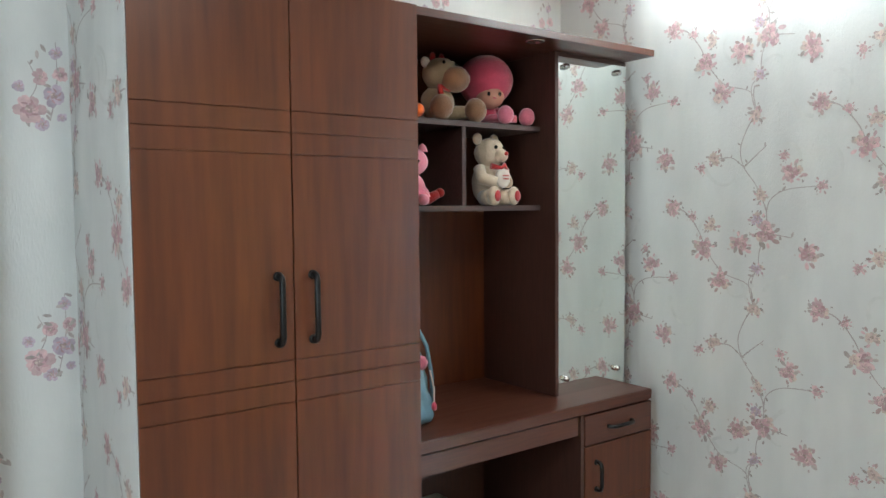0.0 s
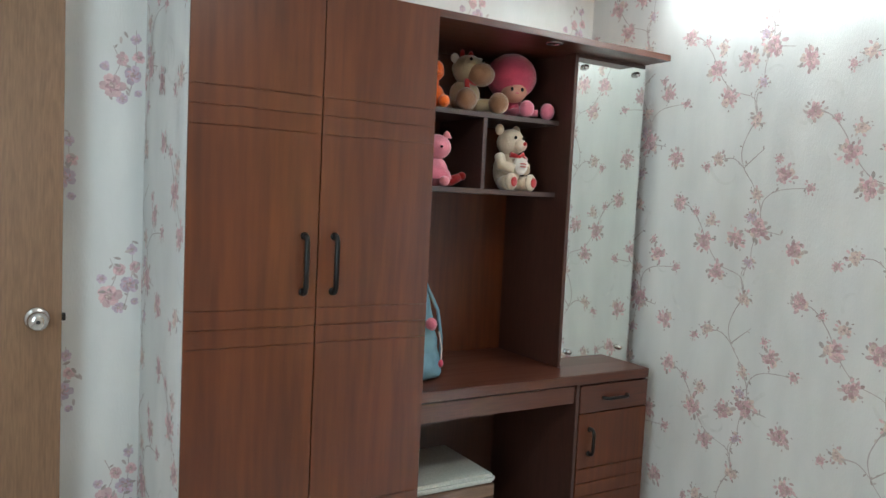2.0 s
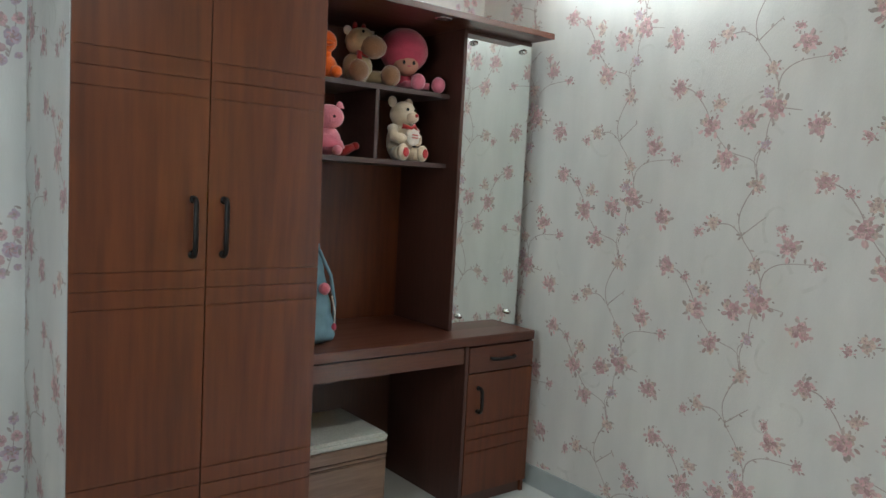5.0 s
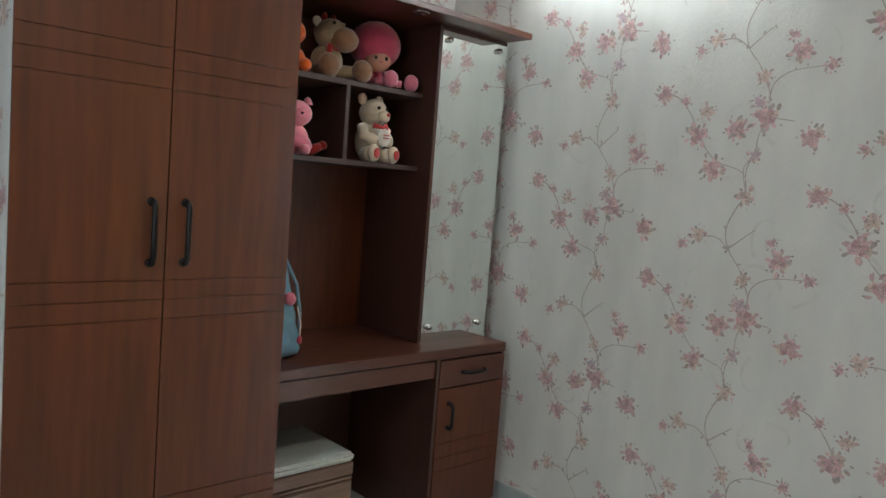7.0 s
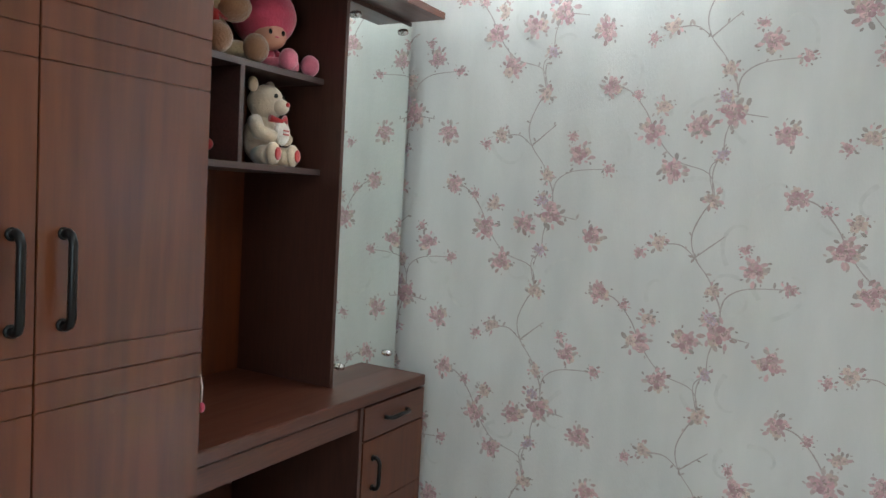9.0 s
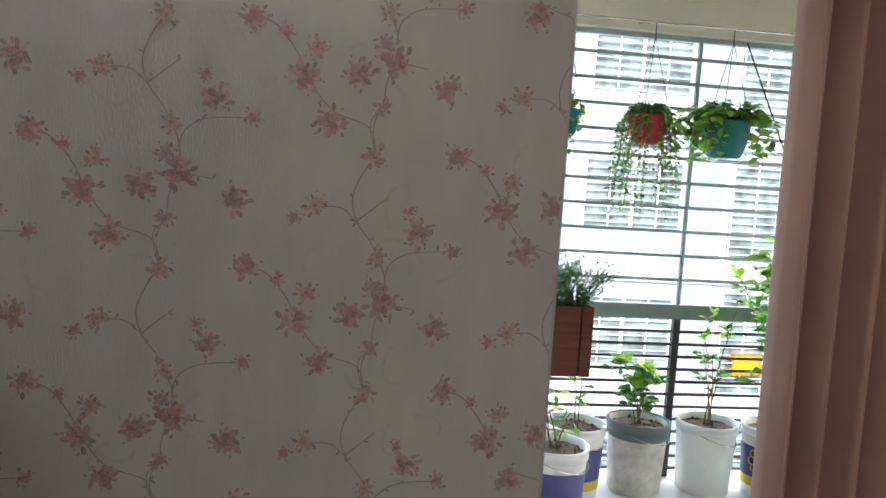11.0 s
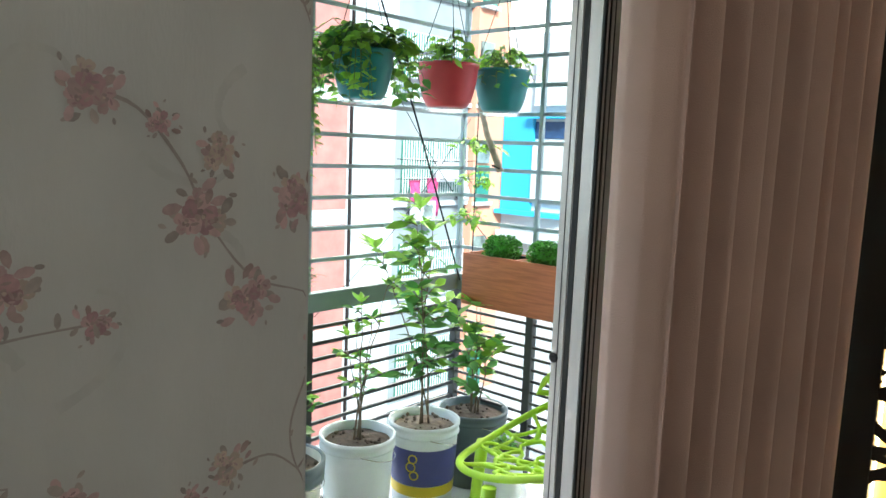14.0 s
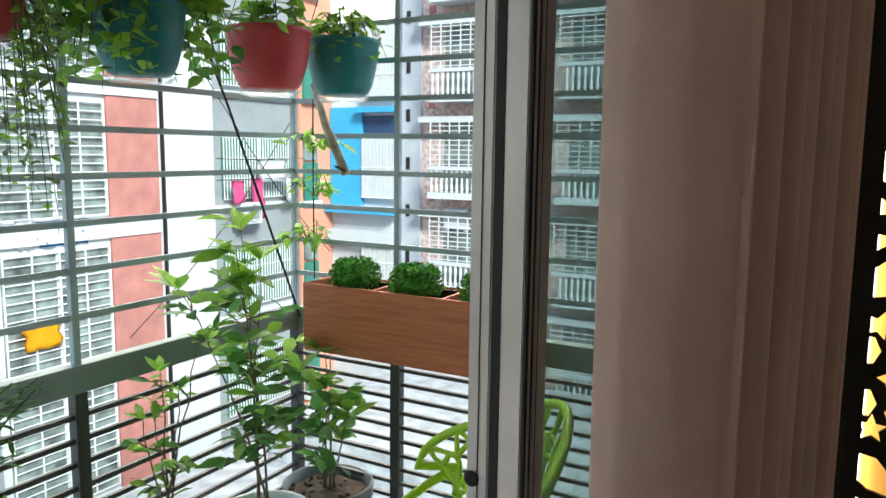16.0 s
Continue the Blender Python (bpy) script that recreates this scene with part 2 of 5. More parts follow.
    for f in {f for v in res["verts"] for f in v.link_faces}:
        f.smooth, f.material_index = True, mi
    return bm


def mesh_ob(name, bm, materials):
    me = bpy.data.meshes.new(name)
    bm.normal_update()
    bm.to_mesh(me)
    bm.free()
    for m in materials if isinstance(materials, (list, tuple)) else [materials]:
        me.materials.append(m)
    return new(name, me)


def part(name, bm, material, parent, label=""):
    ob = mesh_ob(name, bm, material)
    ob.parent = parent
    return tagged(ob, label)


def thing(name, at, label, category, group="", kind=""):
    return tagged(Matrixed(new(name), at), label, category, group, kind)


def Matrixed(ob, at):
    ob.location = at
    return ob


def struct(name, bm, material, label="", category=""):
    return tagged(mesh_ob(name, bm, material), label, category, "", "structure")


def bx(*a, **k):
    return box(bmesh.new(), *a, **k)


# ---- room ----
WX0, WY1, WTOP = -3.45, 1.45, 2.75
struct("floor", bx(WX0 - 0.15, 0.0, -2.75, WY1 + 0.15, -0.12, 0), TILE_FLOOR, "pale grey polished tile floor of the bedroom", "floor")
struct("ceiling", bx(WX0 - 0.15, 0.2, -2.75, WY1 + 0.15, WTOP, WTOP + 0.15), CEIL, "plain white painted bedroom ceiling", "ceiling")
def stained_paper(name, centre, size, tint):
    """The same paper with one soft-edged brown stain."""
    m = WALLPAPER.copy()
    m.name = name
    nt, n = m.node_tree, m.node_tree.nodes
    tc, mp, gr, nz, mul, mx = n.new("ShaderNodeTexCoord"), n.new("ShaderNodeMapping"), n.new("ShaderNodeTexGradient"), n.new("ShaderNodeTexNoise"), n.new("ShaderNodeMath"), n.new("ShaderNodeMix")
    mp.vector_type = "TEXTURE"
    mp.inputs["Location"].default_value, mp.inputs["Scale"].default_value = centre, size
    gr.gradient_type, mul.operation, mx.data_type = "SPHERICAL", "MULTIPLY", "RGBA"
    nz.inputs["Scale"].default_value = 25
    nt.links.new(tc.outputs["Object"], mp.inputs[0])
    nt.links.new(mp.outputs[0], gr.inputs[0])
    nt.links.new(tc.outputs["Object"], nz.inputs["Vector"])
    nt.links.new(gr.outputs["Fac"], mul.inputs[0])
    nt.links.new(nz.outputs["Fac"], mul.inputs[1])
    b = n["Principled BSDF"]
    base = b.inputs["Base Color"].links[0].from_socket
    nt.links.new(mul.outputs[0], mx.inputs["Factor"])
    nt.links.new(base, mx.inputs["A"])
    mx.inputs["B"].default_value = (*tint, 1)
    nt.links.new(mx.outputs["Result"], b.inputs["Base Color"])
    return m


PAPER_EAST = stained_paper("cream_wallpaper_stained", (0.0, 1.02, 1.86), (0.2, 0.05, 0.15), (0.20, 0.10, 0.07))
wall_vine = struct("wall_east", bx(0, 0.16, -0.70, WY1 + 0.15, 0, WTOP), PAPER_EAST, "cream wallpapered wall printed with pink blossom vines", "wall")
struct("wall_lintel", bx(0, 0.16, -2.45, -0.70, 2.3, WTOP), WALLPAPER, "wallpapered wall above the balcony door", "wall")
struct("wall_east_end", bx(0, 0.16, -2.75, -2.45, 0, WTOP), WALLPAPER, "wallpapered wall beside the balcony door", "wall")
struct("wall_north", bx(-2.05, 0, WY1, WY1 + 0.15, 0, WTOP), WALLPAPER, "cream wall with rose bouquets behind the cupboards", "wall")
wall_rose = struct("wall_north_recess", bx(WX0, -2.05, 1.30, WY1 + 0.15, 0, WTOP), WALLPAPER, "cream wall printed with rose bouquets", "wall")
bm = bx(-2.122, -2.05, 0.762, 1.30, 0, WTOP)
for v in bm.verts:
    if v.co.x < -2.1 and v.co.y < 1.0:
        v.co.x = -2.1005
wall_stub = struct("wall_stub", bm, WALLPAPER, "narrow blue-white wallpapered strip beside the wardrobe", "wall")
struct("wall_west", bx(WX0 - 0.15, WX0, -2.75, WY1 + 0.15, 0, WTOP), WALLPAPER, "plain cream wallpapered wall", "wall")
struct("wall_south", bx(WX0, 0, -2.75, -2.60, 0, WTOP), WALLPAPER, "plain cream wall behind the lattice panel", "wall")
struct("baseboard", bx(-0.012, -0.001, -0.70, WY1, 0, 0.10, bevel=0.002), SKIRT, "grey tile skirting along the vine wall", "baseboard")
struct("baseboard", bx(WX0, -2.123, 1.288, 1.299, 0, 0.10, bevel=0.002), SKIRT, "grey tile skirting under the rose wall", "baseboard")


# Assumed window, out of view, added to go with the west fill lamp.
assumed_window_w = struct("assumed_window_1", bx(WX0 + 0.001, WX0 + 0.03, -0.95, 0.25, 0.95, 2.15, bevel=0.004), CEIL, "plain white slab for an assumed, unseen window in the west wall", "window")
# ---- wallpaper print: blossoms, leaves and vines a hair above the paper ----
class Print:
    def __init__(self, plane):
        self.verts, self.faces, self.mats, self.plane, self.layer = [], [], [], plane, 0.0

    def poly(self, pts, mi, lift=0.0):
        n = len(self.verts)
        self.verts += [(u, v, lift + self.layer + 0.00025) for u, v in pts]
        self.faces.append(tuple(range(n, n + len(pts))))
        self.mats.append(mi)

    def petal(self, u, v, a, length, width, mi, lift=0.0, notch=0.0):
        c, s = math.cos(a), math.sin(a)
        out = []
        for p, q in ((0, 0), (0.3, 0.42), (0.65, 0.5), (0.92, 0.28), (1 - notch, 0), (0.92, -0.28), (0.65, -0.5), (0.3, -0.42)):
            out.append((u + c * p * length - s * q * width, v + s * p * length + c * q * width))
        self.poly(out, mi, lift)

    def round_petal(self, u, v, a, length, width, mi, lift=0.0):
        c, s = math.cos(a), math.sin(a)
        pts = ((0, 0), (0.25, 0.34), (0.6, 0.52), (0.88, 0.42), (1.0, 0.16), (0.93, 0.0), (1.0, -0.16), (0.88, -0.42), (0.6, -0.52), (0.25, -0.34))
        self.poly([(u + c * p * length - s * q * width, v + s * p * length + c * q * width) for p, q in pts], mi, lift)

    def bloom(self, u, v, r, mi, rng, petals=5):
        """A small open rose: an outer ring of petals, a darker ring turned against it and a deep heart."""
        a0 = rng.uniform(0, 6.3)
        self.layer = (self.layer + 0.0000137) % 0.0005
        inner = {0: 1, 1: 7, 2: 0, 5: 1}[mi]
        for k in range(petals):
            self.round_petal(u, v, a0 + 2 * math.pi * k / petals + rng.uniform(-0.2, 0.2), r * rng.uniform(0.78, 1.05), r * rng.uniform(0.62, 0.85), (mi, mi if mi != 1 else 0)[k % 2], 0.00002 + 0.000004 * k)
        for k in range(petals):
            a = a0 + 0.6 + 2 * math.pi * k / petals
            self.petal(u + math.cos(a) * r * 0.34, v + math.sin(a) * r * 0.34, a + 1.3, r * 0.44, r * 0.15, inner, 0.00005 + 0.000004 * k)
        for k in range(3):
            self.round_petal(u, v, a0 + 1.5 + 2 * math.pi * k / 3, r * 0.28, r * 0.30, 7, 0.00008 + 0.000004 * k)
        self.round_petal(u - r * 0.08, v, a0, r * 0.2, r * 0.18, 2 if mi != 2 else 7, 0.0001)

    def cluster(self, u, v, r, mi, rng, count):
        """One to three roses with separate pointed leaves standing out all round."""
        a0 = rng.uniform(0, 6.3)
        n = 8 + min(count, 4)
        for k in range(n):
            a = a0 + 2 * math.pi * k / n + rng.uniform(-0.25, 0.25)
            d = r * rng.uniform(0.30, 0.66)
            length = r * rng.uniform(0.32, 0.56)
            self.layer = (self.layer + 0.0000071) % 0.0005
            self.petal(u + math.cos(a) * d, v + math.sin(a) * d, a + rng.uniform(-1.0, 1.0), length, length * 0.52, (3, 0, 7, 0, 3)[k % 5], 0.0)
            if k % 3 == 0:
                self.petal(u + math.cos(a + 0.3) * r * 0.9, v + math.sin(a + 0.3) * r * 0.9, a + 0.9, length * 0.5, length * 0.26, 3, 0.0)
        for k in range(min(count, 3)):
            a, d = a0 + 0.5 + 2.2 * k, r * rng.uniform(0.36, 0.5)
            self.bloom(u + math.cos(a) * d, v + math.sin(a) * d * 0.9, r * rng.uniform(0.34, 0.44), (mi, 2, 0)[k], rng)
        self.bloom(u, v, r * 0.56, 1 if mi == 0 else mi, rng)

    def leaf(self, u, v, a, length, mi=3):
        self.layer = (self.layer + 0.0000071) % 0.0005
        self.petal(u, v, a, length, length * 0.40, mi, 0.0)

    def scroll(self, u, v, size, rng):
        """A faint curl printed under the flowers."""
        a, turn, p, pts = rng.uniform(0, 6.3), rng.choice((-1, 1)), (u, v), []
        for k in range(9):
            pts.append(p)
            a += turn * (0.12 + 0.06 * k)
            p = (p[0] + math.cos(a) * size * (1 - 0.07 * k), p[1] + math.sin(a) * size * (1 - 0.07 * k))
        n = len(self.mats)
        self.vine(pts, 0.015, 0.007, rng)
        self.mats[n:] = [6] * (len(self.mats) - n)

    def vine(self, pts, w0, w1, rng, leaves=0):
        fine = []
        for i in range(len(pts) - 1):
            p0, p1, p2, p3 = pts[max(i - 1, 0)], pts[i], pts[i + 1], pts[min(i + 2, len(pts) - 1)]
            for k in range(5):
                t = k / 5
                fine.append(tuple(0.5 * ((2 * p1[j]) + (-p0[j] + p2[j]) * t + (2 * p0[j] - 5 * p1[j] + 4 * p2[j] - p3[j]) * t * t
                                         + (-p0[j] + 3 * p1[j] - 3 * p2[j] + p3[j]) * t ** 3) for j in (0, 1)))
        fine.append(pts[-1])
        n = len(self.verts)
        self.layer = (self.layer + 0.000015) % 0.0005
        for i, p in enumerate(fine):
            q0, q1 = fine[max(i - 1, 0)], fine[min(i + 1, len(fine) - 1)]
            dx, dy = q1[0] - q0[0], q1[1] - q0[1]
            d = math.hypot(dx, dy) or 1
            w = (w0 + (w1 - w0) * i / len(fine)) * rng.uniform(0.8, 1.2) / 2
            z = self.layer * 0.4 + i * 0.0000011
            self.verts += [(p[0] - dy / d * w, p[1] + dx / d * w, z), (p[0] + dy / d * w, p[1] - dx / d * w, z)]
        for i in range(len(fine) - 1):
            a = n + 2 * i
            self.faces.append((a, a + 1, a + 3, a + 2))
            self.mats.append(4)
        for k in range(leaves):
            p = fine[rng.randrange(len(fine))]
            self.leaf(p[0], p[1], rng.uniform(0, 6.3), rng.uniform(0.012, 0.022))

    def build(self, name, label, parent, u_range, v_range):
        keep_v, keep_f, keep_m, lookup = [], [], [], {}
        for f, m in zip(self.faces, self.mats):
            pts = [self.verts[i] for i in f]
            pts = [(min(max(p[0], u_range[0]), u_range[1]), min(max(p[1], v_range[0]), v_range[1]), p[2]) for p in pts]
            if max(p[0] for p in pts) - min(p[0] for p in pts) < 1e-5 or max(p[1] for p in pts) - min(p[1] for p in pts) < 1e-5:
                continue
            n = len(keep_v)
            keep_v += [self.plane(*p) for p in pts]
            keep_f.append(tuple(range(n, n + len(pts))))
            keep_m.append(m)
        me = bpy.data.meshes.new(name)
        me.from_pydata(keep_v, [], keep_f)
        for m in (PRINT_PINK, PRINT_ROSE, PRINT_PEACH, PRINT_LEAF, PRINT_VINE, PRINT_LILAC, PRINT_FAINT, PRINT_BUD):
            me.materials.append(m)
        me.polygons.foreach_set("material_index", keep_m)
        ob = new(name, me)
        ob.parent = parent
        return tagged(ob, label, "", "", "stuff")


# one repeat: kind, along the wall, up, size, colour
MOTIFS = [("cluster", 0.0, 0.0, 0.034, 2, 2), ("cluster", 0.167, -0.149, 0.034, 2, 2), ("cluster", 0.227, -0.185, 0.024, 0, 1),
          ("cluster", -0.02, -0.293, 0.030, 2, 2), ("cluster", -0.139, -0.215, 0.042, 0, 4), ("cluster", -0.108, -0.155, 0.022, 0, 1),
          ("cluster", -0.242, -0.265, 0.026, 0, 1), ("cluster", -0.043, -0.43, 0.052, 1, 6), ("cluster", -0.012, -0.381, 0.030, 5, 2),
          ("cluster", 0.057, -0.47, 0.045, 0, 4), ("cluster", -0.014, -0.564, 0.026, 5, 2), ("cluster", -0.203, -0.50, 0.044, 1, 4),
          ("cluster", 0.212, -0.491, 0.048, 0, 5), ("cluster", 0.138, -0.615, 0.044, 0, 4)]
MOTIFS2 = [("cluster", -0.241, 0.017, 0.040, 0, 3), ("cluster", -0.331, -0.015, 0.022, 0, 1), ("cluster", -0.416, -0.052, 0.032, 2, 2)]
VINES = [[(-0.012, -0.56), (0.01, -0.62), (0.002, -0.71)], [(0.002, 0.0), (0.035, -0.05), (0.06, -0.12), (0.045, -0.189), (0.0, -0.25), (-0.02, -0.293)],
         [(0.19, -0.16), (0.10, -0.15), (0.045, -0.189)], [(0.045, -0.189), (0.0, -0.15), (-0.043, -0.114)],
         [(-0.02, -0.293), (-0.045, -0.35), (-0.043, -0.42), (-0.02, -0.50), (-0.014, -0.564), (0.02, -0.61), (0.002, -0.70)],
         [(-0.045, -0.36), (-0.06, -0.31), (-0.12, -0.275), (-0.242, -0.265)], [(-0.043, -0.43), (-0.09, -0.437), (-0.14, -0.445)],
         [(-0.241, 0.017), (-0.30, 0.0), (-0.36, -0.07), (-0.40, -0.15), (-0.47, -0.23), (-0.575, -0.27), (-0.60, -0.355)]]
TILE_U, TILE_V, G_U, G_V = 0.597, 0.709, -0.134, 1.495


def vine_paper(name, label, parent, plane, u_range, v_range, shift=(0, 0), seed=4, squeeze=1.0):
    pr, rng = Print(plane), random.Random(seed)
    for i in range(-6, 7):
        for j in range(-5, 5):
            u0 = G_U + shift[0] + i * TILE_U
            v0 = G_V + shift[1] + j * TILE_V + (TILE_V / 2 if i % 2 else 0)
            if not (u_range[0] - 0.7 < u0 < u_range[1] + 0.7 and v_range[0] - 0.8 < v0 < v_range[1] + 0.8):
                continue
            for _ in range(7):
                pr.scroll(u0 + rng.uniform(-0.3, 0.3), v0 + rng.uniform(-0.36, 0.36), rng.uniform(0.018, 0.034), rng)
            for v in VINES:
                pr.vine([(u0 + a, v0 + b) for a, b in v], 0.0050, 0.0026, rng, 3)
            for _, a, b, r, mi, count in MOTIFS + MOTIFS2:
                pr.cluster(u0 + a, v0 + b, r * 1.12 + 0.002, mi, rng, count)
    inside = [all(u_range[0] - 0.0 <= pr.verts[k][0] <= u_range[1] for k in f) or any(u_range[0] < pr.verts[k][0] < u_range[1] for k in f) for f in pr.faces]
    pr.faces, pr.mats = [f for f, o in zip(pr.faces, inside) if o], [m for m, o in zip(pr.mats, inside) if o]
    return pr.build(name, label, parent, u_range, v_range)


vine_paper("vine_print", "pink blossom vine print on cream paper", wall_vine, lambda u, v, w: (-0.0008 - w, u, v), (-0.698, 1.449), (0.105, 2.74))
vine_paper("vine_print", "pale blossom vine print on a narrow strip", wall_stub, lambda u, v, w: (-2.1228 + 0.0215 * (1.30 - u) / 0.538 - w, u, v), (0.764, 1.299), (0.0, 2.74), (0.2, 0.1), 9)


def rose_paper(name, parent, y, u_range, v_range, cols, z0=1.165):
    pr, rng = Print(lambda u, v, w: (u, y - 0.0008 - w, v)), random.Random(12)
    for i, u0 in enumerate(cols):
        for j in range(-3, 4):
            v0 = z0 + j * 0.71 + (0.355 if i % 2 else 0)
            for a, b, r, mi in ((-0.05, -0.07, 0.042, 0), (0.012, -0.03, 0.034, 5), (-0.02, 0.02, 0.024, 0), (-0.075, -0.01, 0.018, 5), (0.02, 0.09, 0.02, 5), (0.03, 0.03, 0.022, 0), (-0.02, -0.11, 0.022, 5), (0.03, -0.09, 0.015, 5)):
                pr.bloom(u0 + a, v0 + b, r, mi, rng, 6)
                pr.bloom(u0 + a, v0 + b, r * 0.55, 1 if mi == 0 else 5, rng, 5)
            for k in range(9):
                pr.leaf(u0 + rng.uniform(-0.07, 0.06), v0 + rng.uniform(-0.12, 0.1), rng.uniform(0, 6.3), 0.025)
            pr.vine([(u0, v0 - 0.1), (u0 + 0.02, v0), (u0 + 0.02, v0 + 0.12)], 0.003, 0.002, rng, 3)
            pr.vine([(u0 - 0.06, v0 - 0.06), (u0 - 0.03, v0), (u0 - 0.05, v0 + 0.06)], 0.003, 0.002, rng, 3)
    pr.build(name, "dusty pink rose bouquet print", parent, u_range, v_range)


rose_paper("rose_print", wall_rose, 1.30, (WX0, -2.123), (0.1, 2.74), [-2.175, -2.375, -2.575, -2.775])
rose_paper("rose_print", bpy.data.objects["wall_north"], 1.45, (-2.0, -0.001), (2.2, 2.74), [-0.10, -0.40, -0.70, -1.0, -1.3, -1.6], 1.63)

# ---- open room door ----
door = thing("door", (-2.380, 1.16, 0), "open brown oak-veneer door leaf standing near the rose wall", "door", kind="structure")
part("door_leaf", bx(-0.82, 0, -0.02, 0.02, 0.01, 2.1, bevel=0.002), DOOR_WOOD, door)
bm = bmesh.new()
lathe(bm, [(0.0, 0.0), (0.036, 0.0), (0.036, 0.006), (0.030, 0.010), (0.014, 0.014), (0.014, 0.035), (0.026, 0.042), (0.0295, 0.055), (0.027, 0.068), (0.012, 0.073), (0.0, 0.073)], 32)
knob = part("door_knob", bm, CHROME, door, "round brushed steel door knob")
knob.matrix_basis = pose(-0.068, -0.02, 1.055, 90, 0, 0)
part("keyhole", lathe(bmesh.new(), [(0, 0.0735), (0.006, 0.0735), (0.006, 0.0745), (0, 0.0745)], 12), BLACK, knob)
part("latch", bx(0.0, 0.012, -0.009, 0.009, 1.043, 1.067, bevel=0.002), METAL_BLACK, door, "dark bronze latch tongue")


# ---- wardrobe ----
def bar_handle(parent, x, y, z0, z1, r=0.0085):
    bm = bmesh.new()
    pts = [(x, y, z0 + 0.004), (x, y - 0.014, z0 + 0.001), (x, y - 0.024, z0 + 0.006), (x, y - 0.030, z0 + 0.020),
           (x, y - 0.030, z1 - 0.020), (x, y - 0.024, z1 - 0.006), (x, y - 0.014, z1 - 0.001), (x, y, z1 - 0.004)]
    tube_mesh(bm, pts, r, 10)
    for z in (z0 + 0.004, z1 - 0.004):
        lathe(bm, [(0.0, 0.0), (r * 1.5, 0.0), (r * 1.5, 0.003), (r, 0.005)], 12)
        for v in bm.verts[-48:]:
            v.co = Vector((x + v.co.x, y - v.co.z, z + v.co.y))
    return part("handle", bm, METAL_BLACK, parent, "dark bronze bar handle")


wardrobe = thing("wardrobe", (-1.698, 1.10, 0), "tall two-door walnut wardrobe with grooved doors", "wardrobe")
bm = bmesh.new()
box(bm, -0.40, 0.401, -0.326, 0.345, 0.0, 2.118, bevel=0.002)
part("carcass", bm, WOOD, wardrobe)
part("plinth", bx(-0.40, 0.401, -0.346, -0.3265, 0, 0.07, bevel=0.002), WOOD, wardrobe)
for side in (-1, 1):
    a, b = (-0.401, -0.0015) if side < 0 else (0.0015, 0.402)
    cuts = [0.075, 0.358, 0.414, 0.470, 1.010, 1.066, 1.122, 1.662, 1.719, 1.775, 2.110]
    d = part("door", bx(a + 0.001, b - 0.001, -0.345, -0.3275, 0.076, 2.109), WOOD, wardrobe)
    for z0, z1 in zip(cuts, cuts[1:]):
        part("panel", bx(a, b, -0.350, -0.3452, z0 + 0.0009, z1 - 0.0009, bevel=0.0012), WOOD, d)
    bar_handle(d, -0.046 if side < 0 else 0.053, -0.350, 1.168, 1.350)

# Unseen fitting, added to go with the fill lamp under the ceiling.
cl = thing("assumed_ceiling_light", (-1.9, -0.9, 2.749), "round white disc for an assumed, unseen ceiling light", "light")
part("diffuser", lathe(bmesh.new(), [(0, -0.022), (0.13, -0.020), (0.16, -0.008), (0.165, 0.0)], 32), CEIL, cl)

# ---- dressing unit ----
desk = thing("dressing_table", (-0.66, 1.18, 0), "walnut dressing table with drawer and side cabinet", "dressing table")
DX, DY = -0.66, 1.18
L, R = -1.308 - DX, -0.082 - DX
F = 0.853 - DY
part("tabletop", bx(L, R, F, 1.448 - DY, 0.738, 0.779, bevel=0.003), WOOD_EDGE, desk)
apron = part("drawer", bx(L, -0.499 - DX, F + 0.010, F + 0.03, 0.660, 0.732, bevel=0.002), WOOD_EDGE, desk, "long shallow reddish drawer front")
part("side_panel", bx(-0.496 - DX, -0.478 - DX, F + 0.003, 1.43 - DY, 0, 0.7375, bevel=0.001), WOOD_DARK, desk)
part("side_panel", bx(R - 0.018, R, F + 0.016, 1.43 - DY, 0, 0.7375, bevel=0.001), WOOD, desk)
part("back_panel", bx(L, R, 1.431 - DY, 1.448 - DY, 0, 0.7375), WOOD_DARK, desk)
part("cabinet_body", bx(-0.4775 - DX, R - 0.0185, F + 0.03, 1.43 - DY, 0.0, 0.7375), WOOD_DARK, desk)
HA, HB = -0.349 - DX, -0.212 - DX
dr = part("small_drawer", bx(-0.476 - DX, R - 0.004, F, F + 0.015, 0.615, 0.730, bevel=0.002), WOOD_EDGE, desk)
bm = bmesh.new()
tube_mesh(bm, [(HA, F, 0.673), (HA + 0.002, F - 0.012, 0.673), (HA + 0.016, F - 0.026, 0.673), (HB - 0.016, F - 0.026, 0.673), (HB - 0.002, F - 0.012, 0.673), (HB, F, 0.673)], 0.0075, 10)
part("handle", bm, METAL_BLACK, dr, "dark bronze bar handle")
cdoor = part("cabinet_door", bx(-0.475 - DX, R - 0.005, F + 0.004, F + 0.0155, 0.061, 0.610), WOOD, desk)
for z0, z1 in ((0.06, 0.255), (0.255, 0.314), (0.314, 0.376), (0.376, 0.611)):
    part("panel", bx(-0.476 - DX, R - 0.004, F, F + 0.0038, z0 + 0.0012, z1 - 0.0012, bevel=0.0012), WOOD, cdoor)
bar_handle(cdoor, -0.414 - DX, F, 0.436, 0.548, 0.0075)

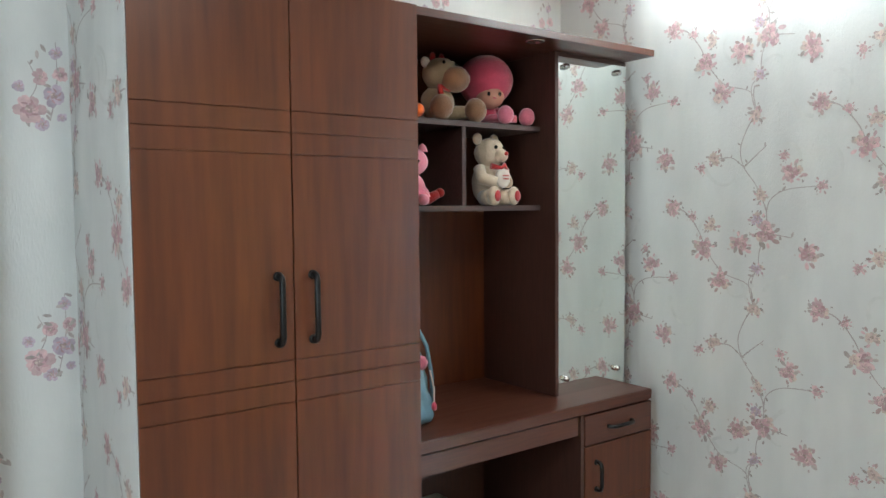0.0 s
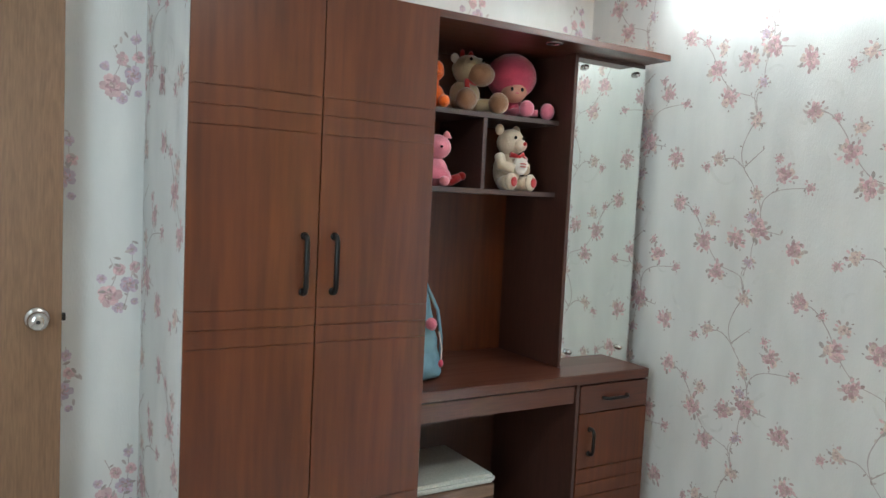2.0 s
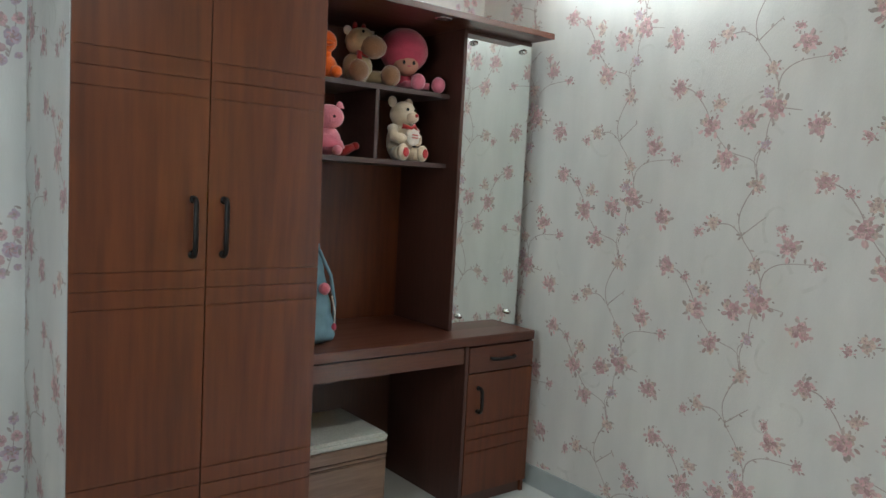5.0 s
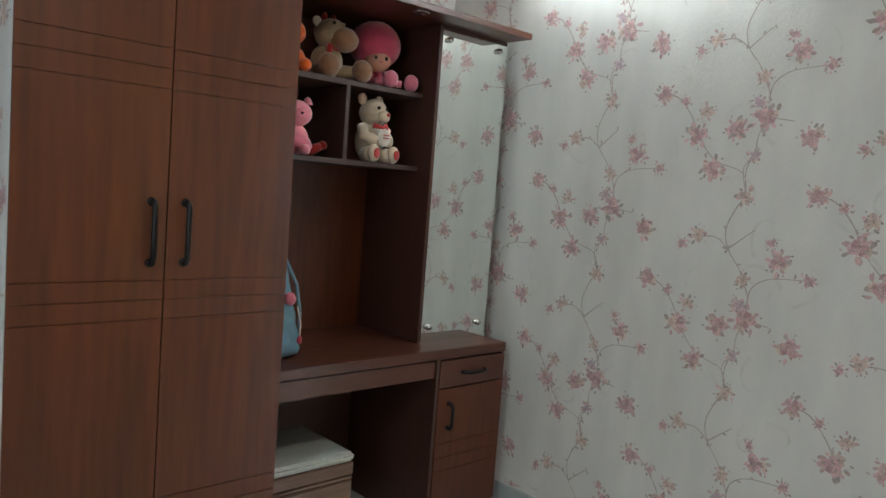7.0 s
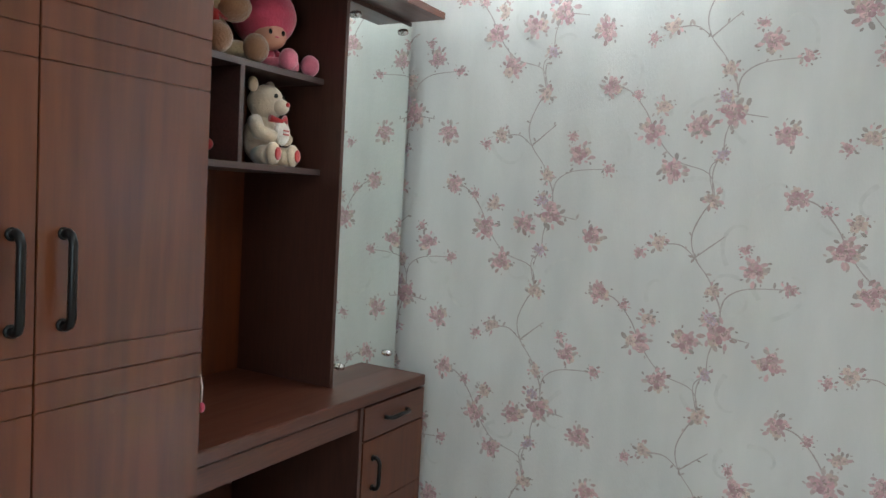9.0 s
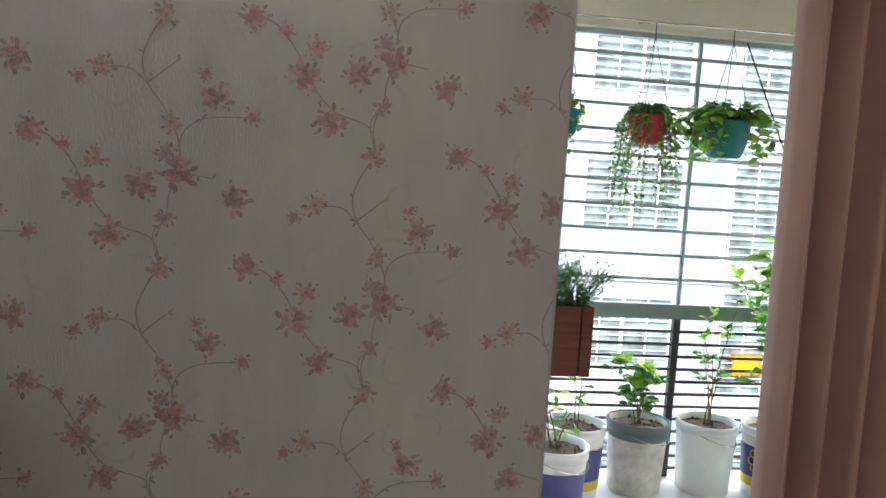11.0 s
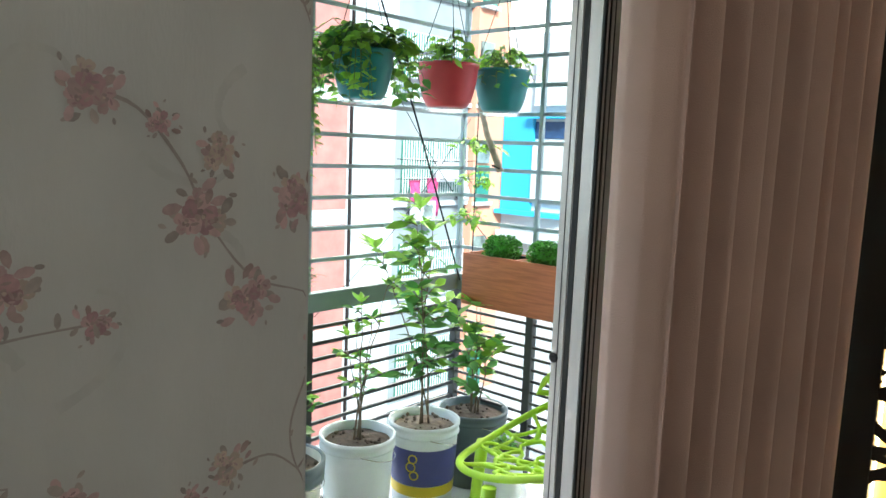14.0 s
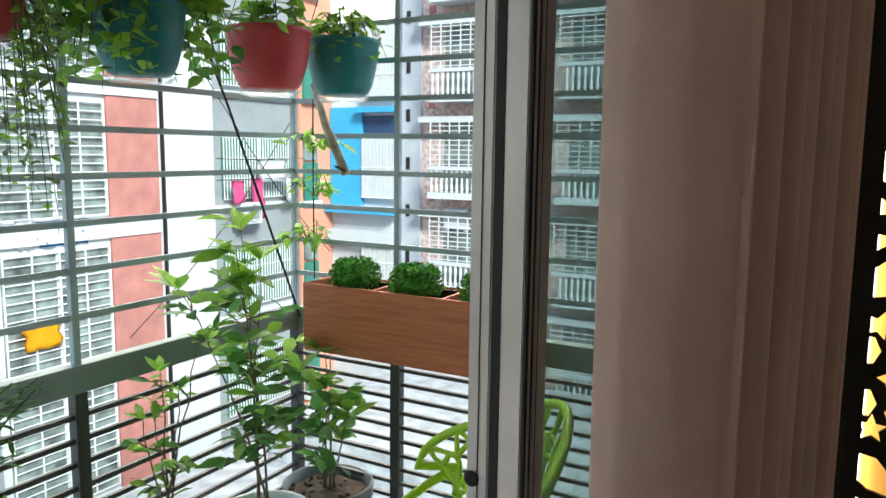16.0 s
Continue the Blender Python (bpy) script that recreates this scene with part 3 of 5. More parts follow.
hutch = thing("shelf_hutch", (-0.66, 1.24, 0.779), "dark walnut open hutch with toy shelves and top panel", "shelf unit")
HX, HY, HZ = -0.66, 1.24, 0.779
part("back_panel", bx(-1.308 - HX, -0.488 - HX, 1.431 - HY, 1.448 - HY, 0.0005, 1.335), WOOD, hutch)
part("side_panel", bx(-0.487 - HX, -0.469 - HX, 0.998 - HY, 1.448 - HY, 0.0005, 1.335, bevel=0.001), WOOD_DARK, hutch)
part("shelf", bx(-1.308 - HX, -0.4875 - HX, 1.08 - HY, 1.43 - HY, 1.815 - HZ, 1.835 - HZ, bevel=0.001), WOOD_SHELF, hutch)
part("shelf", bx(-1.308 - HX, -0.4875 - HX, 1.08 - HY, 1.43 - HY, 1.508 - HZ, 1.528 - HZ, bevel=0.001), WOOD_SHELF, hutch)
part("divider", bx(-0.875 - HX, -0.857 - HX, 1.082 - HY, 1.43 - HY, 1.5285 - HZ, 1.8145 - HZ, bevel=0.001), WOOD_SHELF, hutch)
top = part("top_panel", bx(-1.308 - HX, -0.080 - HX, 0.853 - HY, 1.448 - HY, 2.1145 - HZ, 2.140 - HZ, bevel=0.002), WOOD_EDGE, hutch)
part("mirror_backing", bx(-0.4685 - HX, -0.074 - HX, 1.016 - HY, 1.448 - HY, 0.0005, 1.335), WOOD_DARK, hutch)
part("mirror_head", bx(-0.468 - HX, -0.075 - HX, 1.002 - HY, 1.0155 - HY, 2.099 - HZ, 1.335, bevel=0.001), WOOD_DARK, hutch)
dl = part("spotlight", lathe(bmesh.new(), [(0.0, -0.001), (0.020, -0.001), (0.024, -0.006), (0.034, -0.004), (0.036, 0.0), (0.0, 0.0)], 28), CHROME, hutch, "round silver recessed spotlight, switched off")
dl.location = (-0.672 - HX, 0.913 - HY, 2.1140 - HZ)

MIRROR = bpy.data.materials.new("mirror_silver")
MIRROR.use_nodes = True
mb = MIRROR.node_tree.nodes["Principled BSDF"]
mb.inputs["Base Color"].default_value, mb.inputs["Metallic"].default_value, mb.inputs["Roughness"].default_value = (0.86, 0.90, 0.87, 1), 1.0, 0.01
mirror = thing("mirror", (-0.276, 1.0, 0.770), "tall frameless mirror fixed with four round steel studs", "mirror")
part("pane", bx(-0.203, 0.204, 0.004, 0.009, 0.0095, 1.328, bevel=0.0012), MIRROR, mirror)
for x, z in ((-0.154, 0.074), (0.146, 0.076), (-0.154, 1.291), (0.146, 1.297)):
    s = part("stud", lathe(bmesh.new(), [(0, 0), (0.013, 0), (0.013, 0.004), (0.010, 0.018), (0.0, 0.020)], 20), CHROME, mirror)
    s.matrix_basis = pose(x, 0.0035, z, 90, 0, 0)

# ---- stool ----
CUSHION = mat("woven_pale_fabric", (0.50, 0.50, 0.45), 0.85, vary=0.10, scale=130, bump=0.3, bump_scale=260)
stool = thing("storage_stool", (-1.037, 1.093, 0), "brown box stool with pale woven cushioned lid", "stool")
part("body", bx(-0.182, 0.182, -0.188, 0.188, 0.03, 0.292, bevel=0.004), STOOL_WOOD, stool)
part("trim_band", bx(-0.183, 0.183, -0.189, 0.189, 0.296, 0.309, bevel=0.003), STOOL_WOOD, stool)
part("lid_frame", bx(-0.184, 0.184, -0.190, 0.190, 0.313, 0.364, bevel=0.004), STOOL_WOOD, stool)
part("cushion", bx(-0.188, 0.188, -0.194, 0.194, 0.365, 0.402, bevel=0.013), CUSHION, stool, "pale woven cushion with dotted pattern")
for a in (-1, 1):
    for b in (-1, 1):
        part("foot", lathe(bmesh.new(), [(0.0, 0), (0.016, 0), (0.02, 0.03), (0, 0.03)], 12, (a * 0.15, b * 0.155, 0)), BLACK, stool)

# ---- sliding balcony door ----
slide = thing("sliding_door", (0.08, -1.55, 0), "satin aluminium sliding balcony door pushed half open", "sliding door", kind="structure")
part("track", bx(-0.07, 0.08, -0.898, 0.848, 0.0, 0.03, bevel=0.002), ALU, slide)
part("head_frame", bx(-0.07, 0.08, -0.898, 0.848, 2.25, 2.299, bevel=0.002), ALU, slide)
part("side_jamb", bx(-0.07, 0.08, 0.838, 0.848, 0.031, 2.249, bevel=0.002), ALU, slide)
part("side_jamb", bx(-0.07, 0.08, -0.898, -0.865, 0.031, 2.249, bevel=0.002), ALU, slide)


def sash(x, thick, y0, y1, w=0.066):
    s = tagged(new("sash"), "sliding glass sash in satin aluminium")
    s.parent = slide
    for a, b in ((y1 - w, y1), (y0, y0 + w)):
        part("stile", bx(x, x + thick, a, b, 0.032, 2.248, bevel=0.003), ALU, s)
    part("bottom_rail", bx(x, x + thick, y0 + w, y1 - w, 0.032, 0.09, bevel=0.002), ALU, s)
    part("top_rail", bx(x, x + thick, y0 + w, y1 - w, 2.19, 2.248, bevel=0.002), ALU, s)
    p = part("pane", bx(x + 0.014, x + 0.019, y0 + w, y1 - w, 0.0905, 2.1895), GLASS, s)
    p.visible_shadow = False
    return s


s1 = sash(-0.017, 0.037, -0.855, 0.005)
part("groove", bx(-0.0005, 0.0015, 0.0052, 0.0062, 0.04, 2.24), RUBBER, s1, "thin dark groove in the stile's edge")
lock = part("lock", lathe(bmesh.new(), [(0, 0), (0.012, 0), (0.013, 0.003), (0.009, 0.004), (0.0, 0.001)], 20), RUBBER, s1, "small black round lock hole")
lock.matrix_basis = pose(0.010, 0.005, 0.955, -90, 0, 0)
s2 = sash(-0.070, 0.038, -0.857, 0.005, 0.098)
part("seal", bx(-0.0318, -0.0172, -0.010, 0.004, 0.04, 2.24), RUBBER, slide, "black rubber weather strip")
part("seal", bx(-0.0745, -0.0702, -0.022, 0.006, 0.04, 2.24), RUBBER, s2, "black rubber weather strip")
part("bead", bx(-0.0765, -0.0747, -0.010, -0.004, 0.04, 2.24), ALU, s2)
part("bead", bx(-0.0765, -0.0702, -0.034, -0.0222, 0.04, 2.24, bevel=0.001), ALU, s2)
part("seal", bx(-0.0735, -0.0702, -0.045, -0.036, 0.04, 2.24), RUBBER, s2, "black rubber weather strip")

# ---- curtain ----
def curtain_bm(points, z0, z1, thick=0.003):
    """Cloth of even thickness hung along a line in plan, with a slight sway towards the hem."""
    bm = bmesh.new()
    n = len(points)
    back = []
    for i, (x, y) in enumerate(points):
        a, b = points[max(i - 1, 0)], points[min(i + 1, n - 1)]
        dx, dy = b[0] - a[0], b[1] - a[1]
        d = math.hypot(dx, dy) or 1.0
        back.append((x - dy / d * thick, y + dx / d * thick))
    ring = list(points) + back[::-1]
    rows = [z0 + (z1 - z0) * k / 16 for k in range(17)]
    grid = []
    for z in rows:
        f = (z - z0) / (z1 - z0)
        grid.append([bm.verts.new((x + 0.008 * math.sin(9 * y + 2.2 * f) * (1 - f), y + 0.006 * math.sin(17 * y + 3 * f) * (1 - f), z)) for x, y in ring])
    m = len(ring)
    for a, b in zip(grid, grid[1:]):
        for k in range(m):
            bm.faces.new((a[k], a[(k + 1) % m], b[(k + 1) % m], b[k])).smooth = True
    for row in (grid[0], grid[-1]):
        for k in range(n - 1):
            bm.faces.new((row[k], row[k + 1], row[m - 2 - k], row[m - 1 - k]))
    bmesh.ops.recalc_face_normals(bm, faces=bm.faces)
    return bm


cp = []
for k in range(61):
    q = k / 60
    x = -0.166 - 0.148 * q - 0.004 * math.sin(q * 14)
    y = -1.314 + 0.036 * math.sin(math.pi * min(1.0, q * 1.08)) ** 0.55 + 0.010 * q
    cp.append((x, y))
rng = random.Random(21)
y0 = cp[-1][1]
for k in range(10):
    wide = 0.112 * rng.uniform(0.82, 1.18)
    deep = 0.125 * rng.uniform(0.8, 1.15)
    lean = rng.uniform(-0.018, 0.018)
    front = -0.314 - 0.009 * k + rng.uniform(-0.016, 0.012) * min(k, 1)
    for j in range(1, 33):
        q = j / 32
        if k == 0:
            q = 0.5 + q / 2
        w = abs(math.sin(math.pi * q)) ** 1.05
        cp.append((front + deep * (1 - w) + 0.004 * math.sin(7 * q + k), y0 - wide * (q - (0.5 if k == 0 else 0)) + lean * w * (1 - w) * 2))
    y0 -= wide * (0.5 if k == 0 else 1.0)
curtain = thing("curtain", (-0.24, -1.9, 0), "drawn-back beige-rose pleated curtain hanging beside the balcony door", "curtain")
bm = curtain_bm([(x + 0.24, y + 1.9) for x, y in cp], 0.03, 2.62)
part("cloth", bm, CURTAIN, curtain)
track = thing("curtain_track", (-0.24, -1.5, 2.66), "white curtain track under the ceiling", "curtain rail")
part("rail", bx(-0.02, 0.02, -0.95, 0.85, -0.036, 0.0895, bevel=0.003), CEIL, track)

# ---- lattice light panel ----
GOLD = glow("warm_backlit_acrylic", (1.0, 0.56, 0.17), 0.09)
LED = glow("led_strip", (1.0, 0.80, 0.50), 2.4)
panel = thing("lattice_panel", (-0.60, -2.53, 0), "black cut-out lattice panel of rosettes and stars, lit gold from behind", "light panel")


from mathutils.geometry import delaunay_2d_cdt


def clip(pts, x0, x1, z0, z1):
    for axis, lim, keep in ((0, x0, 1), (0, x1, -1), (1, z0, 1), (1, z1, -1)):
        out = []
        for i, p in enumerate(pts):
            q = pts[i - 1]
            pi_, qi = (p[axis] - lim) * keep >= 0, (q[axis] - lim) * keep >= 0
            if pi_ != qi:
                t = (lim - q[axis]) / (p[axis] - q[axis])
                out.append((q[0] + t * (p[0] - q[0]), q[1] + t * (p[1] - q[1])))
            if pi_:
                out.append(p)
        pts = out
        if len(pts) < 3:
            return []
    return pts


def polar(c, pts, a):
    return [(c[0] + r * math.cos(t + a), c[1] + r * math.sin(t + a)) for r, t in pts]


def star(c, r, n, inner, a=0):
    return [(c[0] + (r if k % 2 == 0 else r * inner) * math.cos(a + math.pi * k / n), c[1] + (r if k % 2 == 0 else r * inner) * math.sin(a + math.pi * k / n)) for k in range(2 * n)]


def lattice_holes(period, pitch):
    """Cut-outs of one repeat: a twelve-pointed rosette at (0, 0), an eight-cell roundel half a period above."""
    holes = [star((0, 0), 0.060, 12, 0.80, math.pi / 2)]
    for k in range(12):
        a = math.pi / 2 + 2 * math.pi * k / 12
        holes.append(polar((0, 0), [(0.070, 0), (0.090, -0.115), (0.118, 0.0), (0.090, 0.115)], a))
    for k in range(12):
        a = math.pi / 2 + math.pi / 12 + 2 * math.pi * k / 12
        if k in (2, 3, 8, 9):
            far = 0.20
            holes.append(polar((0, 0), [(0.100, 0), (0.165, -0.13), (far, -0.13), (far, 0.13), (0.165, 0.13)], a))
        else:
            holes.append(polar((0, 0), [(0.095, 0), (0.150, -0.21), (0.196, -0.18), (0.222, -0.06), (0.222, 0.06), (0.196, 0.18), (0.150, 0.21)], a))
    c = (0, period / 2)
    holes.append([(c[0] + 0.036 * math.cos(2 * math.pi * k / 20), c[1] + 0.036 * math.sin(2 * math.pi * k / 20)) for k in range(20)])
    kite = [(0.058, 0.0), (0.098, 0.044), (0.107, 0.012), (0.126, 0.0), (0.107, -0.012), (0.098, -0.044)]
    slot = [(0.062, 0.018), (0.062, -0.018), (0.130, -0.019), (0.136, 0.0), (0.130, 0.019)]
    for k in range(8):
        a = math.pi / 4 * k
        holes.append([(c[0] + p * math.cos(a) - q * math.sin(a), c[1] + p * math.sin(a) + q * math.cos(a)) for p, q in (slot if k % 2 else kite)])
    for sx in (-1, 1):
        for sz in (-1, 1):
            holes.append(star((sx * pitch / 2, c[1] + sz * 0.122), 0.036, 5, 0.45, math.pi / 2 + (0 if sz < 0 else 0.3)))
        holes.append([(c[0] + sx * 0.150 + 0.030 * math.cos(2 * math.pi * k / 6) * sx, c[1] + 0.062 + 0.036 * math.sin(2 * math.pi * k / 6)) for k in range(6)])
        holes.append([(c[0] + sx * 0.150 + 0.030 * math.cos(2 * math.pi * k / 6) * sx, c[1] - 0.062 + 0.036 * math.sin(2 * math.pi * k / 6)) for k in range(6)])
    return holes


LX, LZ0, LZ1 = 0.146, 0.12, 2.55
PERIOD = 0.702
flat, loops = [], []


def loop(pts):
    if sum(a[0] * b[1] - b[0] * a[1] for a, b in zip(pts, pts[1:] + pts[:1])) < 0:
        pts = pts[::-1]
    n = len(flat)
    flat.extend(Vector(p) for p in pts)
    loops.append(list(range(n, n + len(pts))))


loop([(-LX - 0.0008, LZ0), (LX + 0.0008, LZ0), (LX + 0.0008, LZ1), (-LX - 0.0008, LZ1)])
for j in range(-2, 3):
    zc = 1.308 + j * PERIOD
    for h in lattice_holes(PERIOD, 0.255):
        g = clip([(x, z + zc) for x, z in h], -LX, LX, LZ0 + 0.001, LZ1 - 0.001)
        if len(g) >= 3 and max(p[0] for p in g) - min(p[0] for p in g) > 0.006 and max(p[1] for p in g) - min(p[1] for p in g) > 0.006:
            loop(g)
cv, ce, cf, _, _, forig = delaunay_2d_cdt(flat, [], loops, 1, 1e-5)
bm = bmesh.new()
vs = [bm.verts.new((p[0], 0.037, p[1])) for p in cv]
for f, o in zip(cf, forig):
    if list(o) == [0]:
        bm.faces.new([vs[i] for i in f])
bmesh.ops.delete(bm, geom=[v for v in bm.verts if not v.link_faces], context="VERTS")
front = bmesh.ops.extrude_face_region(bm, geom=bm.faces[:])
bmesh.ops.translate(bm, vec=(0, 0.010, 0), verts=[g for g in front["geom"] if isinstance(g, bmesh.types.BMVert)])
bmesh.ops.recalc_face_normals(bm, faces=bm.faces)
part("lattice", bm, BLACK, panel)
part("frame", bx(0.147, 0.245, -0.03, 0.052, 0, 2.74, bevel=0.002), BLACK, panel)
part("frame", bx(-0.245, -0.147, -0.03, 0.052, 0, 2.74, bevel=0.002), BLACK, panel)
part("frame_bottom", bx(-0.1465, 0.1465, -0.03, 0.050, 0, LZ0 - 0.001), BLACK, panel)
part("frame_top", bx(-0.1465, 0.1465, -0.03, 0.050, LZ1 + 0.001, 2.74), BLACK, panel)
part("diffuser", bx(-0.1465, 0.1465, -0.03, -0.02, LZ0, LZ1), GOLD, panel, "glowing warm gold acrylic sheet")
for s in (-1, 1):
    part("led_strip", bx(*sorted((s * 0.146, s * 0.141)), -0.012, 0.0, LZ0 + 0.01, LZ1 - 0.01), LED, panel, "warm white strip of light at the panel's edge")

# ---- balcony ----
BALC_FLOOR = mat("pale_balcony_tile", (0.80, 0.83, 0.83), 0.3, vary=0.08, scale=4)
struct("balcony_floor", bx(0.0, 1.47, -2.75, 2.0, -0.12, -0.002), BALC_FLOOR, "pale tiled balcony floor", "floor")
struct("balcony_ceiling", bx(0.16, 1.47, -2.75, 2.0, 2.62, 2.75), BALCONY_PAINT, "cream painted balcony ceiling", "ceiling")
struct("balcony_beam", bx(1.29, 1.47, -2.75, 2.0, 2.22, 2.62), BALCONY_PAINT, "cream painted beam above the grille", "beam")
struct("balcony_beam", bx(0.16, 1.29, -2.75, -2.57, 2.22, 2.62), BALCONY_PAINT, "cream painted beam above the grille", "beam")
struct("balcony_wall", bx(0.16, 1.47, 2.0, 2.15, -0.12, 2.75), BALCONY_PAINT, "cream painted end wall of the balcony", "wall")

GX, GY = 1.35, -2.63
grille = thing("balcony_grille", (GX, GY, 0), "painted steel balcony grille of flat bars with a wide rail", "grille")
part("rail", bx(-0.02, 0.02, 0.021, 4.6, 0.820, 0.895, bevel=0.002), RAIL_PAINT, grille, "wide grey-green flat rail")
part("rail", bx(-1.19, 0.02, -0.02, 0.02, 0.820, 0.895, bevel=0.002), RAIL_PAINT, grille, "wide grey-green flat rail")
part("top_bar", bx(-0.015, 0.015, 0.016, 4.6, 2.195, 2.219), BAR_PAINT, grille)
part("top_bar", bx(-1.19, 0.015, -0.015, 0.015, 2.195, 2.219), BAR_PAINT, grille)
for k in range(10):
    z = 1.020 + 0.1215 * k
    part("bar", bx(-0.004, 0.004, 0.010, 4.6, z - 0.0085, z + 0.0085), BAR_PAINT, grille)
    part("bar", bx(-1.19, -0.010, -0.004, 0.004, z - 0.0085, z + 0.0085), BAR_PAINT, grille)
for k in range(12):
    z = 0.755 - 0.065 * k
    part("bar", bx(-0.006, 0.006, 0.013, 4.6, z - 0.007, z + 0.007), BAR_DARK, grille, "thin dark lower bar")
for k in range(15):
    z = 0.775 - 0.0505 * k
    part("bar", bx(-1.19, -0.013, -0.006, 0.006, z - 0.006, z + 0.006), BAR_DARK, grille, "thin dark lower bar")
for y in (0.0, 0.88, 1.76, 2.64, 3.52, 4.4):
    part("post", bx(-0.010, 0.010, y - 0.010, y + 0.010, 0.8955, 2.1945, bevel=0.002), BAR_PAINT, grille)
    part("post", bx(-0.018, 0.018, y - 0.018, y + 0.018, 0.0, 0.8195, bevel=0.002), BAR_DARK, grille, "dark lower post")
for x in (-0.435, -0.87, -1.17):
    part("post", bx(x - 0.010, x + 0.010, -0.010, 0.010, 0.8955, 2.1945, bevel=0.002), BAR_PAINT, grille)
    part("post", bx(x - 0.018, x + 0.018, -0.018, 0.018, 0.0, 0.8195, bevel=0.002), BAR_DARK, grille, "dark lower post")


# ---- plants ----
def leaf_mesh(bm, p, d, up, length, width, mi=0, fold=0.18, droop=0.25):
    """One pointed leaf from p along d, folded along its middle."""
    d, up = d.normalized(), up.normalized()
    side = d.cross(up)
    side = side.normalized() if side.length > 1e-4 else d.orthogonal().normalized()
    up = side.cross(d)
    mid, le, ri = [], [], []
    for t, w in ((0.0, 0.03), (0.3, 0.42), (0.62, 0.46), (1.0, 0.02)):
        c = p + d * length * t - up * droop * length * t * t
        mid.append(bm.verts.new(c))
        le.append(bm.verts.new(c + side * w * width + up * fold * w * width))
        ri.append(bm.verts.new(c - side * w * width + up * fold * w * width))
    for k in range(3):
        for f in ((mid[k], mid[k + 1], le[k + 1], le[k]), (mid[k + 1], mid[k], ri[k], ri[k + 1])):
            g = bm.faces.new(f)
            g.smooth, g.material_index = True, mi


def rnd_dir(rng, lo=-0.3, hi=0.6):
    a = rng.uniform(0, 2 * math.pi)
    return Vector((math.cos(a), math.sin(a), rng.uniform(lo, hi))).normalized()


def shrub(name, at, label, height, spread, stems, leaves, leaf=(0.07, 0.035), seed=1, light_top=0.0, bare=0.25, droop=0.3, lean=(0, 0)):
    rng = random.Random(seed)
    ob = thing(name, at, label, "plant")
    sb, lb = bmesh.new(), bmesh.new()
    for s in range(stems):
        a = rng.uniform(0, 6.28)
        h = height * rng.uniform(0.62, 1.0) if s else height
        pts, p = [], Vector((rng.uniform(-0.02, 0.02), rng.uniform(-0.02, 0.02), 0))
        out = Vector((math.cos(a), math.sin(a), 0)) * spread * rng.uniform(0.2, 0.8) + Vector((lean[0], lean[1], 0))
        n = 8
        for k in range(n + 1):
            t = k / n
            pts.append(p + out * t ** 1.3 + Vector((rng.uniform(-1, 1), rng.uniform(-1, 1), 0)) * 0.012 * t + Vector((0, 0, h * t)))
        tube_mesh(sb, pts, [0.0042 * (1 - 0.7 * k / n) for k in range(n + 1)], 6)
        twigs = max(3, int(leaves / stems / 5))
        for w in range(twigs):
            t = bare + (1 - bare) * (w + rng.random()) / twigs
            i = min(int(t * n), n - 1)
            q = pts[i].lerp(pts[i + 1], t * n - i)
            d = rnd_dir(rng, 0.1, 0.8)
            ln = spread * rng.uniform(0.35, 0.85) * (1.15 - 0.6 * t)
            e = q + d * ln
            tube_mesh(sb, [q, q.lerp(e, 0.5) + Vector((0, 0, 0.006)), e], [0.003, 0.0022, 0.0012], 5, caps=False)
            for k in range(5):
                u = 0.35 + 0.65 * k / 4
                ld = (d * 0.6 + rnd_dir(rng, -0.2, 0.5)).normalized()
                ll = leaf[0] * rng.uniform(0.65, 1.2)
                mi = 1 if (rng.random() < light_top * (0.15 + 1.2 * t * t)) else 0
                leaf_mesh(lb, q.lerp(e, u), ld, Vector((0, 0, 1)) + 0.9 * rnd_dir(rng), ll, leaf[1] * rng.uniform(0.8, 1.2), mi, droop=droop)
        for k in range(5):
            leaf_mesh(lb, pts[-1], (rnd_dir(rng, 0.3, 1.2)), Vector((0, 0, 1)), leaf[0] * 1.2, leaf[1] * 1.1, 1 if light_top else 0, droop=0.15)
    part("stem", sb, STEM, ob)
    tagged(part("foliage", lb, [LEAF, LEAF_LIGHT], ob), kind="stuff")
    return ob


WHITE_PLASTIC = mat("white_plastic_pail", (0.78, 0.82, 0.82), 0.4, vary=0.05, scale=8, bump=0.05)
GREY_PLASTIC = mat("slate_grey_plastic", (0.12, 0.155, 0.17), 0.45, vary=0.1, scale=8)
BLUE_LABEL = mat("violet_blue_label", (0.055, 0.06, 0.22), 0.45, vary=0.05)
YELLOW_LABEL = mat("yellow_label", (0.70, 0.52, 0.02), 0.45, vary=0.05)
TEAL = mat("teal_plastic_pot", (0.015, 0.20, 0.225), 0.38, vary=0.08, scale=8)
RED = mat("red_plastic_pot", (0.58, 0.055, 0.07), 0.38, vary=0.08, scale=8)
LIME = mat("lime_plastic", (0.42, 0.68, 0.03), 0.38, vary=0.05)
ROPE = mat("black_cord", (0.015, 0.015, 0.015), 0.8)
CLEAR = glass("clear_saucer", (0.9, 0.92, 0.92))


def pail(name, at, label, r=0.145, h=0.35, body=None, rim=None, soil=SOIL, tape=False, split=False):
    ob = thing(name, at, label, "plant pot", "pots on the balcony")
    bm = bmesh.new()
